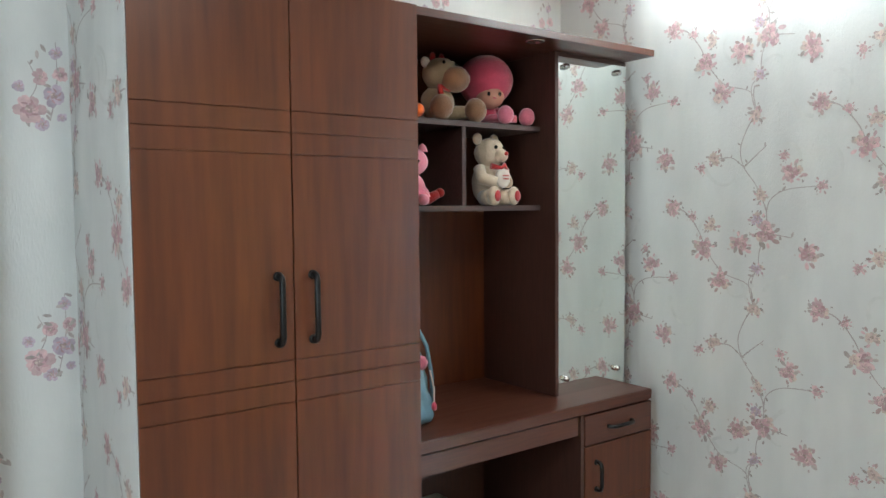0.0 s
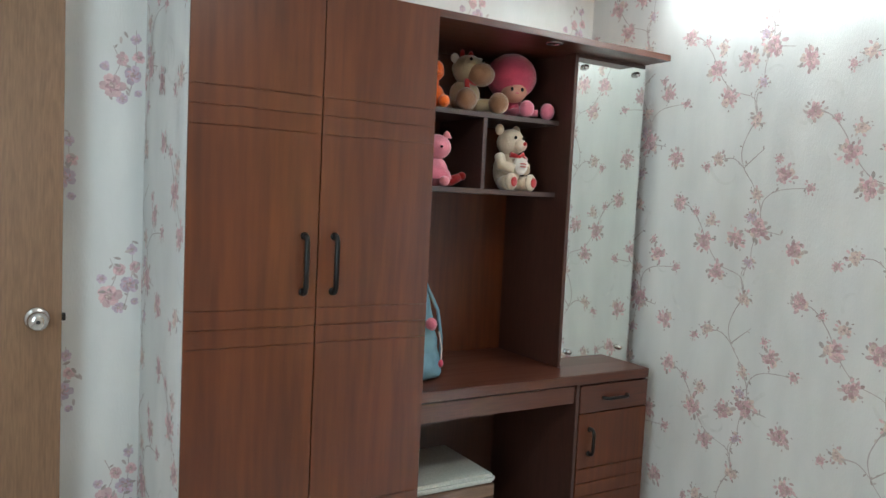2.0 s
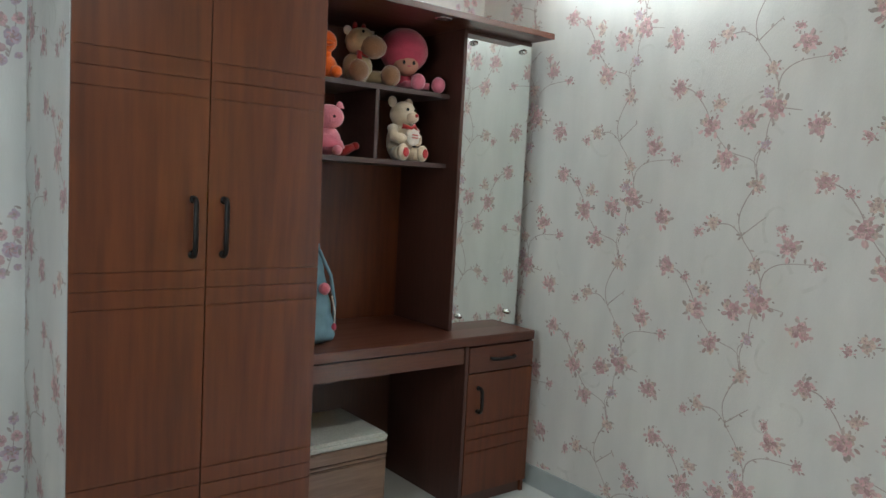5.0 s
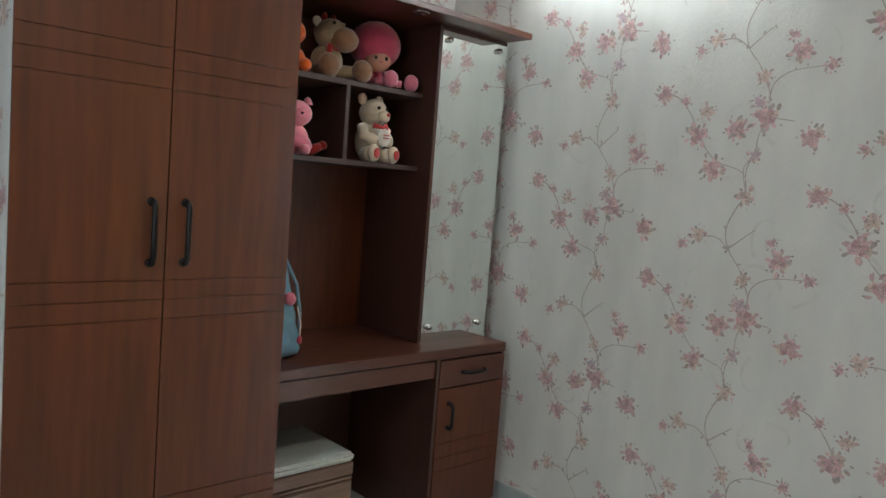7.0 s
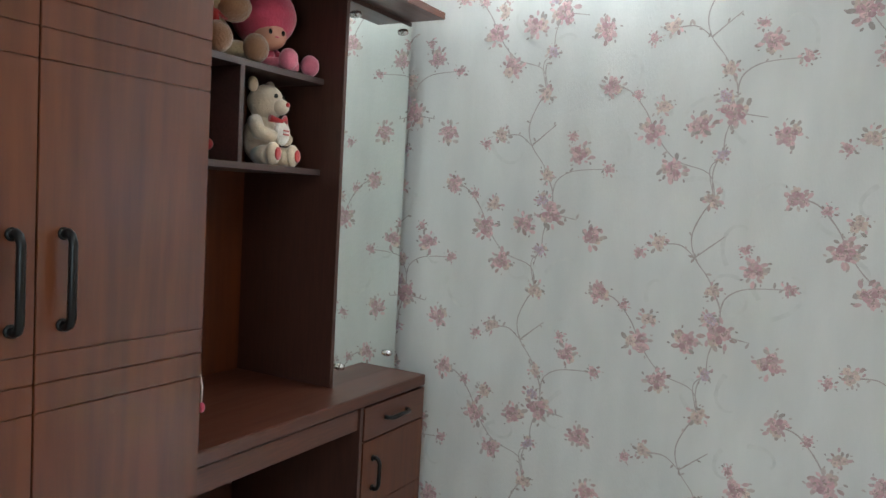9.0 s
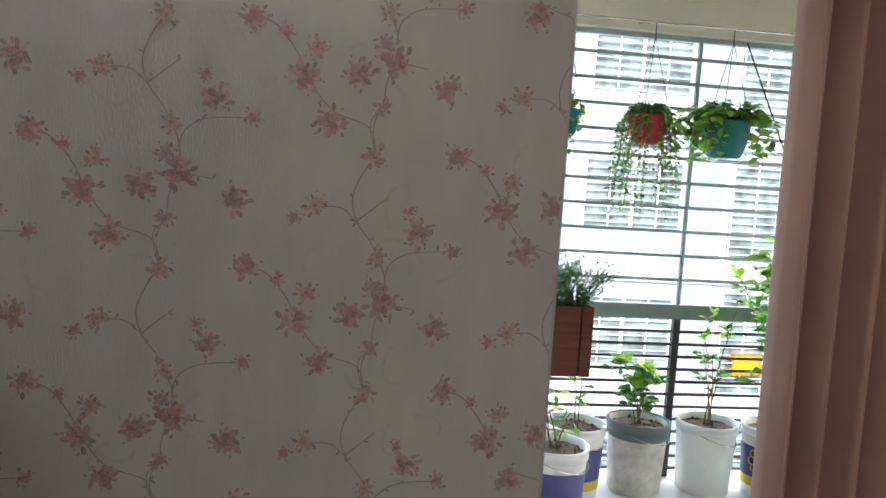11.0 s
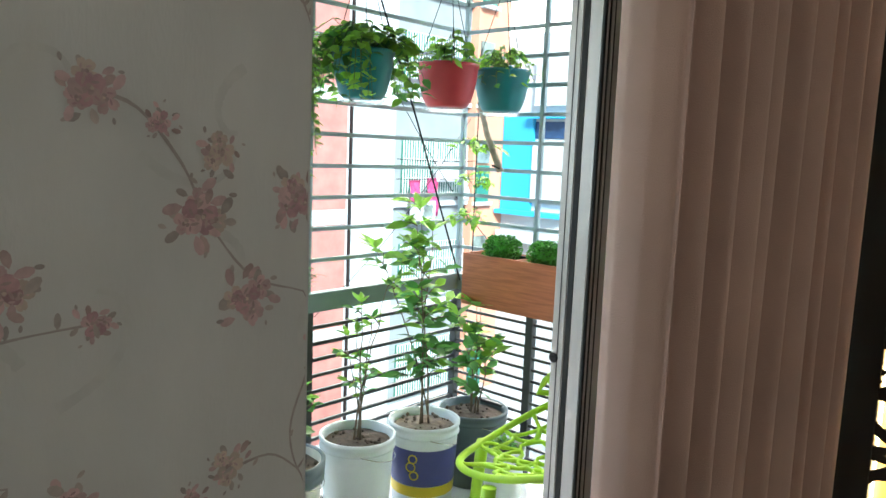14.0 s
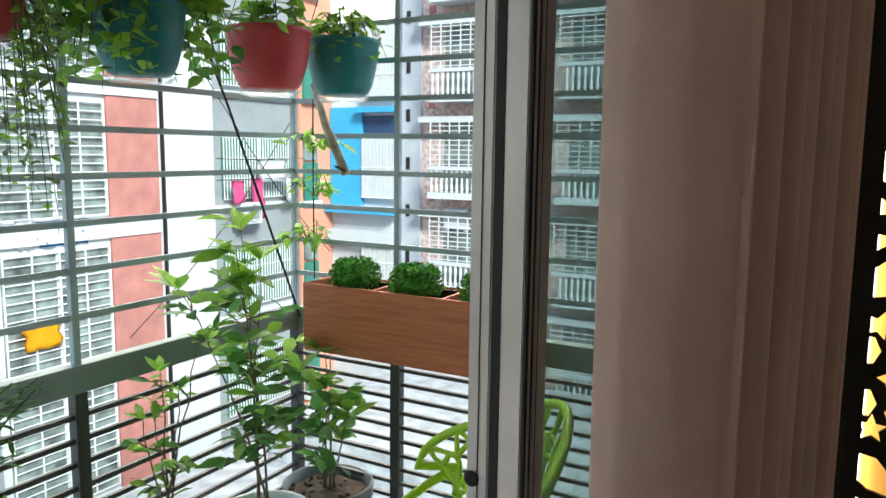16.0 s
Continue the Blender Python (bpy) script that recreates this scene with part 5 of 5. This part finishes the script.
cow = plush("giraffe_toy", (-0.905, 1.19, S2), "cream plush giraffe with tan muzzle, horns and big feet", 5)
cow.scale = (1.1, 1.1, 1.05)
part("body", ball(bmesh.new(), (0, 0.0, 0.065), 0.064, squash=(0.95, 0.85, 1.02), lump=0.06), CREAM_FUR, cow)
hd = part("head", ball(bmesh.new(), (-0.005, -0.02, 0.165), 0.060, squash=(1, 1, 0.95), lump=0.05), CREAM_FUR, cow)
part("muzzle", ball(bmesh.new(), (0.022, -0.062, 0.146), 0.053, squash=(1.1, 0.85, 0.85), lump=0.04), BROWN_FUR, hd, "tan plush muzzle")
for s in (-1, 1):
    part("ear", ball(bmesh.new(), (s * 0.060, -0.010, 0.203), 0.019, squash=(1, 0.5, 1), seg=14), WHITE_CLOTH, hd, "round white ear")
    part("eye", ball(bmesh.new(), (s * 0.028, -0.066, 0.198), 0.006, seg=8), EYE, hd)
    part("horn", ball(bmesh.new(), (s * 0.020, 0.0, 0.225), 0.013, squash=(0.8, 0.8, 1.5), seg=10), RED_CLOTH, hd, "dark red horn")
    part("leg", tube_mesh(bmesh.new(), [(s * 0.03, -0.01, 0.035), (0.018 + s * 0.066, -0.065, 0.036)], [0.026, 0.023], 12), CREAM_FUR, cow)
    part("foot", ball(bmesh.new(), (0.020 + s * 0.076, -0.085, 0.042), 0.043, squash=(0.95, 0.8, 1.0), lump=0.04), BROWN_FUR, cow, "round tan foot")
part("scarf", tube_mesh(bmesh.new(), [(0.03, -0.045, 0.122), (0.0, -0.058, 0.112), (-0.03, -0.045, 0.118), (-0.034, -0.06, 0.085)], [0.010, 0.012, 0.012, 0.010], 8), RED_CLOTH, cow)

duck = plush("duck_toy", (-1.072, 1.17, S2), "bright orange plush duck beside the wardrobe", -30)
part("body", ball(bmesh.new(), (0, 0.02, 0.052), 0.052, lump=0.05), ORANGE, duck)
part("head", ball(bmesh.new(), (0, 0.0, 0.150), 0.046, lump=0.04), ORANGE, duck)
part("neck", tube_mesh(bmesh.new(), [(0, 0.01, 0.08), (0, 0, 0.12)], 0.026, 12), ORANGE, duck)
part("bill", ball(bmesh.new(), (0.012, -0.050, 0.138), 0.022, squash=(1.2, 1, 0.5), seg=12), ORANGE, duck)
for s in (-1, 1):
    part("foot", ball(bmesh.new(), (s * 0.048, -0.062, 0.026), 0.027, squash=(0.9, 1.1, 0.9)), ORANGE, duck)

bear = plush("teddy_bear", (-0.684, 1.172, S1), "pale cream teddy bear holding a white heart, red paw prints", 12)
bear.scale = (1.18, 1.18, 1.2)
part("body", ball(bmesh.new(), (0, 0.0, 0.070), 0.056, squash=(0.95, 0.85, 1.2), lump=0.06), BEAR_FUR, bear)
hd = part("head", ball(bmesh.new(), (0.004, -0.008, 0.168), 0.051, squash=(1, 0.95, 0.97), lump=0.05), BEAR_FUR, bear)
part("muzzle", ball(bmesh.new(), (0.006, -0.052, 0.158), 0.026, squash=(1.05, 0.9, 0.85)), BEAR_FUR, hd)
part("nose", ball(bmesh.new(), (0.006, -0.076, 0.164), 0.007, squash=(1.3, 0.7, 1), seg=10), RED_CLOTH, hd, "small red-brown nose")
for s in (-1, 1):
    part("ear", ball(bmesh.new(), (s * 0.044, 0.004, 0.212), 0.020, squash=(1, 0.6, 1), seg=14), BEAR_FUR, hd)
    part("eye", ball(bmesh.new(), (s * 0.021, -0.054, 0.184), 0.006, seg=10), EYE, hd)
    part("arm", tube_mesh(bmesh.new(), [(s * 0.046, -0.005, 0.118), (s * 0.062, -0.030, 0.085), (s * 0.030, -0.062, 0.072)], [0.020, 0.021, 0.018], 12), BEAR_FUR, bear)
    part("leg", tube_mesh(bmesh.new(), [(s * 0.028, -0.01, 0.026), (s * 0.050, -0.060, 0.027)], [0.026, 0.026], 12), BEAR_FUR, bear)
    ft = part("foot", ball(bmesh.new(), (s * 0.052, -0.070, 0.030), 0.029, squash=(0.92, 0.6, 1.05), lump=0.03), BEAR_FUR, bear)
    part("paw_print", ball(bmesh.new(), (s * 0.053, -0.086, 0.030), 0.016, squash=(1, 0.25, 1.1), seg=12), RED_CLOTH, ft, "red paw print patch")
part("heart", ball(bmesh.new(), (0.004, -0.062, 0.088), 0.034, squash=(1.1, 0.4, 0.95), lump=0.08), WHITE_CLOTH, bear, "white stuffed heart with small red writing")
part("bow", tube_mesh(bmesh.new(), [(-0.040, -0.048, 0.124), (-0.01, -0.068, 0.118), (0.0, -0.072, 0.128), (0.012, -0.068, 0.118), (0.046, -0.046, 0.112)], [0.010, 0.006, 0.008, 0.006, 0.010], 8), RED_CLOTH, bear, "red ribbon bow")
for k in range(2):
    part("writing", bx(-0.014, 0.016, -0.0785, -0.0765, 0.082 + 0.010 * k, 0.086 + 0.010 * k), RED_CLOTH, bear)

kitty = plush("kitty_toy", (-1.055, 1.15, S1), "light pink plush kitten in a pink dress", -30)
kitty.scale = (1.18, 1.18, 1.18)
part("body", ball(bmesh.new(), (0, 0, 0.050), 0.045, squash=(1, 0.8, 1.15)), KITTY, kitty)
hd = part("head", ball(bmesh.new(), (0, -0.006, 0.132), 0.048, squash=(1.1, 0.85, 0.9)), KITTY, kitty)
for s in (-1, 1):
    part("ear", lathe(bmesh.new(), [(0.017, 0), (0.010, 0.018), (0.0, 0.026)], 12, (s * 0.036, 0, 0.163)), KITTY, hd)
    part("eye", ball(bmesh.new(), (s * 0.020, -0.045, 0.132), 0.0045, seg=8), EYE, hd)
    part("foot", ball(bmesh.new(), (s * 0.034, -0.050, 0.018), 0.018, squash=(1, 1.3, 0.95)), KITTY, kitty)
part("skirt", lathe(bmesh.new(), [(0.028, 0.075), (0.052, 0.05), (0.060, 0.028), (0.054, 0.024)], 20), PINK_FUR, kitty)
redtoy = plush("red_cloth_toy", (-0.945, 1.20, S1), "small red cloth toy lying on the lower shelf", -30)
part("body", tube_mesh(bmesh.new(), [(-0.045, 0, 0.016), (0.0, -0.01, 0.026), (0.038, -0.005, 0.045)], [0.015, 0.022, 0.016], 12), RED_CLOTH, redtoy)
part("head", ball(bmesh.new(), (0.044, -0.004, 0.048), 0.018, seg=14), RED_CLOTH, redtoy)

bag = thing("bag", (-1.150, 1.04, 0.7792), "light blue cloth backpack with pink pompom, on the dressing table", "bag")
bm = bmesh.new()
ball(bm, (0, 0, 0.0), 1.0, squash=(0.098, 0.075, 0.185), lump=0.05, seg=28)
for v in bm.verts:
    t = min(max((v.co.z + 0.185) / 0.37, 0.001), 0.999)
    ellipse = math.sqrt(1 - (2 * t - 1) ** 2)
    k = (1.06 - 0.92 * t) * min(1.0, t / 0.06) ** 0.4 / max(ellipse, 0.12)
    crease = 1 + 0.05 * math.sin(9 * v.co.z * 10 + 3 * math.atan2(v.co.y, v.co.x))
    v.co.x *= k * crease
    v.co.y *= k * crease
    v.co.z = max((v.co.z + 0.185) * 0.98, 0.0)
part("body", bm, BAG, bag)
bag.scale = (1.0, 1.0, 1.1)
part("strap", tube_mesh(bmesh.new(), [(0.0, -0.03, 0.34), (0.045, -0.05, 0.25), (0.072, -0.04, 0.15), (0.085, -0.02, 0.06)], 0.007, 8), BAG, bag)
part("pompom", ball(bmesh.new(), (0.01, -0.066, 0.205), 0.022, lump=0.2), PINK_FUR, bag, "fluffy pink pompom")
part("tassel_cord", tube_mesh(bmesh.new(), [(0.035, -0.082, 0.18), (0.050, -0.085, 0.12), (0.048, -0.085, 0.075)], 0.003, 6), WHITE_CLOTH, bag)
part("tassel", ball(bmesh.new(), (0.048, -0.086, 0.068), 0.010, squash=(1, 1, 1.4), seg=10), HOT_PINK, bag)

# ---- wall tube lamp above the vine wall ----
tl = thing("tube_light", (-0.03, 0.35, 2.52), "slim lit tube light high on the vine wall", "light")
part("batten", bx(0.002, 0.029, -0.62, 0.62, -0.02, 0.03, bevel=0.003), CEIL, tl)
part("tube", tube_mesh(bmesh.new(), [(-0.008, -0.6, 0.0), (-0.008, 0.6, 0.0)], 0.012, 12), glow("tube_white", (1.0, 0.97, 0.92), 1.6), tl, "glowing cool white tube")

# ---- buildings across the street ----
BRICK = mat("red_brick_far", (0.33, 0.135, 0.115), 0.85, vary=0.12, scale=3, bump=0.2, bump_scale=30)
FAR_WHITE = mat("white_render_far", (0.44, 0.465, 0.48), 0.8, vary=0.05, scale=1.2)
FAR_GREY = mat("grey_render_far", (0.20, 0.225, 0.235), 0.8, vary=0.08, scale=1.2)
FAR_ORANGE = mat("orange_render_far", (0.50, 0.23, 0.155), 0.8, vary=0.06, scale=1.2)
FAR_BLUE = mat("blue_render_far", (0.03, 0.29, 0.50), 0.7, vary=0.06, scale=1.2)
FAR_GLASS = mat("dark_green_pane", (0.15, 0.185, 0.175), 0.2, vary=0.5, scale=2.2)
FAR_GREEN = mat("green_shutter", (0.03, 0.16, 0.12), 0.5, vary=0.1, scale=2)
FAR_BARS = mat("white_grille_paint", (0.58, 0.60, 0.60), 0.6, vary=0.04)
ROOF_TIN = mat("tin_roof_grey", (0.30, 0.32, 0.33), 0.6, vary=0.25, scale=2.5, bump=0.5, bump_scale=12)
GROUND = mat("street_asphalt", (0.10, 0.10, 0.10), 0.9, vary=0.2, scale=0.5)

struct("ground", bx(-400, 400, -400, 400, -9.6, -9.4), GROUND, "grey street and yards far below", "ground")


def grilled_window(parent, plane_x, y0, y1, z0, z1, rows, cols, glass_mat, origin):
    ox, oy, oz = origin
    w = part("window", bx(plane_x - 0.03 - ox, plane_x - 0.005 - ox, y0 - oy, y1 - oy, z0 - oz, z1 - oz), glass_mat, parent)
    bm = bmesh.new()
    for k in range(rows + 1):
        z = z0 + (z1 - z0) * k / rows
        box(bm, plane_x - 0.12 - ox, plane_x - 0.09 - ox, y0 - oy, y1 - oy, z - 0.009 - oz, z + 0.009 - oz)
    for k in range(cols + 1):
        y = y0 + (y1 - y0) * k / cols
        box(bm, plane_x - 0.12 - ox, plane_x - 0.09 - ox, y - 0.012 - oy, y + 0.012 - oy, z0 - oz, z1 - oz)
    tagged(part("grille", bm, FAR_BARS, w), kind="stuff")
    fr = bmesh.new()
    for a, b in (((y0 + y1) / 2 - 0.04, (y0 + y1) / 2 + 0.04),):
        box(fr, plane_x - 0.05 - ox, plane_x - 0.004 - ox, a - oy, b - oy, z0 - oz, z1 - oz)
    part("frame", fr, FAR_WHITE, w)
    return w


FX = 13.5
bl = thing("apartment_building", (FX, -6, -9.4), "brick-red and white apartment block with grilled windows", "building")
O = (FX, -6, -9.4)


def bb(x0, x1, y0, y1, z0, z1, bevel=0):
    return bx(x0 - O[0], x1 - O[0], y0 - O[1], y1 - O[1], z0 - O[2], z1 - O[2])


part("wall", bb(FX, FX + 8, -14.02, 12, -9.4, 9.0), FAR_WHITE, bl)
for z in range(-3, 3):
    zb = -0.08 + 3.0 * z
    part("brick_panel", bb(FX - 0.06, FX - 0.003, -12.3, -11.0, zb, zb + 2.62), BRICK, bl, "flush red brick panel")
    part("slab_band", bb(FX - 0.10, FX - 0.003, -12.3, 12, zb - 0.37, zb - 0.003), FAR_WHITE, bl)
    grilled_window(bl, FX, -10.9, -8.6, zb + 0.15, zb + 2.45, 13, 4, FAR_GLASS, O)
    for k in range(5):
        y0 = -7.4 + 3.6 * k
        part("brick_panel", bb(FX - 0.06, FX - 0.003, y0 - 1.0, y0 - 0.2, zb, zb + 2.62), FAR_GREY, bl)
        grilled_window(bl, FX, y0, y0 + 2.2, zb + 0.75, zb + 2.25, 9, 4, FAR_GLASS, O)
part("downpipe", bb(FX - 0.16, FX - 0.08, -12.40, -12.35, -9.4, 9.0), BLACK, bl, "dark drain pipe")

gb = thing("apartment_building", (FX + 0.8, -16, -9.4), "pale grey apartment block with green shutters and washing lines", "building")
O2 = O
O = (FX + 0.8, -16, -9.4)
part("wall", bb(FX + 0.8, FX + 8, -17.91, -14.025, -9.4, 9.0), FAR_GREY, gb)
for z in range(-3, 3):
    zb = -0.08 + 3.0 * z
    grilled_window(gb, FX + 0.8, -17.82, -15.05, zb + 0.20, zb + 1.84, 3, 26, FAR_GREEN, O)
    part("slab_band", bb(FX + 0.66, FX + 0.797, -17.9, -14.03, zb - 0.08, zb + 0.05), FAR_WHITE, gb)
ob_ = thing("apartment_building", (FX + 0.5, -18.7, -9.4), "narrow orange-painted block with green windows", "building")
O = (FX + 0.5, -18.7, -9.4)
part("wall", bb(FX + 0.5, FX + 8, -19.45, -17.915, -9.4, 10.5), FAR_ORANGE, ob_)
for z in range(-3, 4):
    part("window", bb(FX + 0.42, FX + 0.496, -18.62, -18.02, 1.15 + 3.0 * z, 1.85 + 3.0 * z), FAR_GLASS, ob_)
    part("shutter", bb(FX + 0.40, FX + 0.496, -18.62, -18.02, -0.05 + 3.0 * z, 1.08 + 3.0 * z), FAR_GREEN, ob_)
    part("sill", bb(FX + 0.32, FX + 0.496, -18.72, -17.93, -0.17 + 3.0 * z, -0.06 + 3.0 * z), FAR_WHITE, ob_)
blu = thing("apartment_building", (12.2, -19.6, -9.4), "bright blue block with white balcony grilles", "building")
O = (12.2, -19.6, -9.4)
part("wall", bb(11.39, 14.9, -24, -19.46, -9.4, 5.2), FAR_WHITE, blu)
part("blue_wall", bb(12.80, 13.96, -19.458, -19.32, -0.35, 2.75), FAR_BLUE, blu, "bright blue painted bay")
part("canopy", bb(11.42, 12.795, -19.458, -19.05, 2.58, 2.75), FAR_BLUE, blu, "thin blue canopy slab")
part("window", bb(11.44, 12.79, -19.458, -19.43, 1.98, 2.50), mat("navy_pane", (0.02, 0.05, 0.12), 0.2), blu)
part("opening", bb(11.44, 12.79, -19.458, -19.44, 0.05, 1.90), mat("pale_blue_room_wall", (0.22, 0.36, 0.42), 0.8), blu)
part("slab", bb(11.42, 13.96, -19.458, -19.0, -0.44, -0.30), FAR_BLUE, blu, "blue painted balcony slab")
part("ledge", bb(11.42, 13.90, -19.458, -19.05, -1.30, -0.98), FAR_WHITE, blu)
for zlow, ztop in ((0.05, 1.85), (-2.5, -1.35), (3.0, 4.4)):
    gm = bmesh.new()
    for k in range(26):
        box(gm, 11.46 + 0.051 * k - O[0], 11.48 + 0.051 * k - O[0], -19.30 - O[1], -19.27 - O[1], zlow - O[2], ztop - O[2])
    for zz in (zlow, (zlow + ztop) / 2, ztop):
        box(gm, 11.44 - O[0], 12.78 - O[0], -19.31 - O[1], -19.26 - O[1], zz - 0.02 - O[2], zz + 0.02 - O[2])
    tagged(part("grille", gm, FAR_BARS, blu), kind="stuff")
part("opening", bb(11.44, 12.79, -19.458, -19.44, -2.5, -1.35), FAR_GLASS, blu)

FAR_PALE = mat("pale_blue_grey_render_far", (0.36, 0.385, 0.42), 0.8, vary=0.06, scale=1.5)
OLD_BRICK = mat("weathered_pink_brick", (0.48, 0.36, 0.33), 0.9, vary=0.35, scale=7, bump=0.3, bump_scale=40)
pb = thing("apartment_building", (7.5, -19.4, -9.4), "weathered pink brick block with white balustraded balconies", "building")
O = (7.5, -19.4, -9.4)
part("wall", bb(0.5, 10.7, -26, -19.4, -9.4, 13), OLD_BRICK, pb)
part("pier", bb(10.701, 11.385, -19.8, -19.3, -9.4, 13), FAR_PALE, pb)
for z in range(-3, 5):
    part("vent", bb(11.05, 11.17, -19.299, -19.27, -0.45 + 1.38 * z, -0.10 + 1.38 * z), BLACK, pb)
    part("vent", bb(10.28, 10.48, -19.399, -19.37, 0.02 + 2.65 * z, 0.24 + 2.65 * z), BRICK, pb)
for z in range(-3, 5):
    zb = -2.32 + 2.65 * z
    for x0, x1 in ((7.3, 10.05), (3.6, 6.3)):
        bal = tagged(new("balcony"), "white balcony with turned balusters and window grille")
        bal.parent = pb
        part("slab", bb(x0, x1, -19.395, -18.6, zb - 0.18, zb), FAR_WHITE, bal)
        part("canopy", bb(x0 - 0.1, x1 + 0.5, -19.395, -18.9, zb + 1.93, zb + 2.10), FAR_WHITE, bal)
        part("hand_rail", bb(x0, x1, -18.72, -18.6, zb + 0.62, zb + 0.72), FAR_WHITE, bal)
        part("opening", bb(x0 + 0.1, x1 - 0.1, -19.397, -19.38, zb + 0.0, zb + 1.9), FAR_GLASS, bal)
        bm = bmesh.new()
        n = int((x1 - x0) / 0.16)
        for k in range(n):
            lathe(bm, [(0.03, 0), (0.05, 0.12), (0.028, 0.3), (0.05, 0.5), (0.03, 0.62)], 6, (x0 + 0.1 + 0.16 * k - O[0], -18.66 - O[1], zb - O[2]))
        tagged(part("baluster", bm, FAR_WHITE, bal), kind="stuff")
        bm = bmesh.new()
        for k in range(9):
            zz = zb + 0.78 + 0.13 * k
            box(bm, x0 - O[0], x1 - O[0], -18.66 - O[1], -18.64 - O[1], zz - 0.010 - O[2], zz + 0.010 - O[2])
        for k in range(int((x1 - x0) / 0.3) + 1):
            xx = x0 + 0.3 * k
            box(bm, xx - 0.012 - O[0], xx + 0.012 - O[0], -18.66 - O[1], -18.64 - O[1], zb + 0.72 - O[2], zb + 1.95 - O[2])
        tagged(part("grille", bm, FAR_BARS, bal), kind="stuff")

low = thing("low_roofs", (6, -10, -9.4), "low sheds with grey weathered tin roofs below", "building")
O = (6, -10, -9.4)
part("wall", bb(2.0, 11.0, -18.0, -4.5, -9.4, -5.2), FAR_GREY, low)
part("roof", bb(1.8, 11.2, -18.2, -4.3, -5.199, -5.05), ROOF_TIN, low)
part("roof", bb(4.0, 10.0, -17.0, -12.0, -5.04, -4.2), ROOF_TIN, low)

WASH_PINK = mat("hot_pink_washing", (0.75, 0.11, 0.30), 0.8, vary=0.05)
WASH_WHITE = mat("white_washing", (0.75, 0.75, 0.78), 0.8, vary=0.05)
WASH_YEL = mat("yellow_cloth", (0.85, 0.42, 0.01), 0.8, vary=0.05)


def washing(at, w, h, m, label):
    ob = thing("washing", at, label, "laundry")
    bm = bmesh.new()
    n = 8
    g = [[bm.verts.new((0.04 * math.sin(k * 1.7 + j), w * (k / n - 0.5) * (1 + 0.1 * math.sin(j * 2)), -h * j / 6)) for k in range(n + 1)] for j in range(7)]
    for a, b in zip(g, g[1:]):
        for k in range(n):
            bm.faces.new((a[k], a[k + 1], b[k + 1], b[k])).smooth = True
    bmesh.ops.solidify(bm, geom=bm.faces[:], thickness=0.01)
    part("cloth", bm, m, ob)


washing((FX + 0.3, -15.16, 0.63), 0.42, 0.62, WASH_PINK, "pale pink garment drying on a line across the street")
washing((FX + 0.3, -15.90, 0.69), 0.46, 1.12, WASH_PINK, "hot pink cloth drying on a line across the street")
washing((FX + 0.3, -16.50, 1.19), 1.10, 0.62, WASH_WHITE, "white sheet drying on a line across the street")
washing((FX + 0.3, -17.28, 0.72), 0.50, 0.72, WASH_WHITE, "white shirt drying on a line across the street")
washing((FX - 0.19, -9.26, -1.99), 0.75, 0.50, WASH_YEL, "yellow cloth hanging on the window grille across the street")
low_line = thing("washing_line", (FX + 0.3, -16, 0.66), "washing line across the grey wall, hung with pink clothes", "line")
part("wire", tube_mesh(bmesh.new(), [(0, -1.8, 0.0), (0, 1.6, 0.0)], 0.012, 5), ROPE, low_line)
line = thing("washing_line", (FX + 0.3, -16, 1.19), "washing line across the grey wall", "line")
part("wire", tube_mesh(bmesh.new(), [(0, -1.8, 0.02), (0, 0, -0.02), (0, 1.6, 0.02)], 0.012, 5), ROPE, line)


def ac_unit(at, label, face=0):
    ob = thing("outdoor_unit", at, label, "air conditioner")
    ob.rotation_euler = (0, 0, radians(face))
    body = part("body", bx(-0.40, 0.40, -0.15, 0.15, 0, 0.58, bevel=0.02), FAR_WHITE, ob)
    ring = [(0.08 + 0.23 * math.cos(2 * math.pi * k / 20), -0.155, 0.29 + 0.23 * math.sin(2 * math.pi * k / 20)) for k in range(21)]
    part("fan_ring", tube_mesh(bmesh.new(), ring, 0.018, 6, caps=False), FAR_GREY, body)
    part("fan_grille", bx(-0.10, 0.26, -0.156, -0.151, 0.12, 0.46), FAR_GLASS, body)
    for s in (-0.3, 0.3):
        part("bracket", bx(s - 0.02, s + 0.02, -0.15, 0.22, -0.06, -0.001), FAR_GREY, ob)


ac_unit((9.38, -19.20, -0.72), "white outdoor air conditioner unit on the pink brick block", 0)
ac_unit((13.9, -15.6, -0.55), "white outdoor air conditioner unit on the grey block", -90)
for k, (y0, z0, y1, z1) in enumerate(((-12.5, 4.2, -18.0, -1.5), (-11.0, -2.6, -16.5, 2.4))):
    cb = thing("street_cable", (13.0, y0, z0), "thin black cable sagging across the street facades", "cable")
    pts = [(0, (y1 - y0) * q, (z1 - z0) * q - 0.4 * math.sin(math.pi * q)) for q in (0, 0.2, 0.4, 0.6, 0.8, 1.0)]
    part("wire", tube_mesh(bmesh.new(), pts, 0.012, 5), ROPE, cb)

washing((FX - 0.07, -9.9, 0.0), 1.1, 0.5, mat("blue_washing", (0.03, 0.18, 0.38), 0.8), "blue cloth hanging inside a window grille across the street")
washing((FX - 0.07, -9.1, 0.1), 0.35, 0.6, WASH_WHITE, "white shirt hanging inside a window grille across the street")
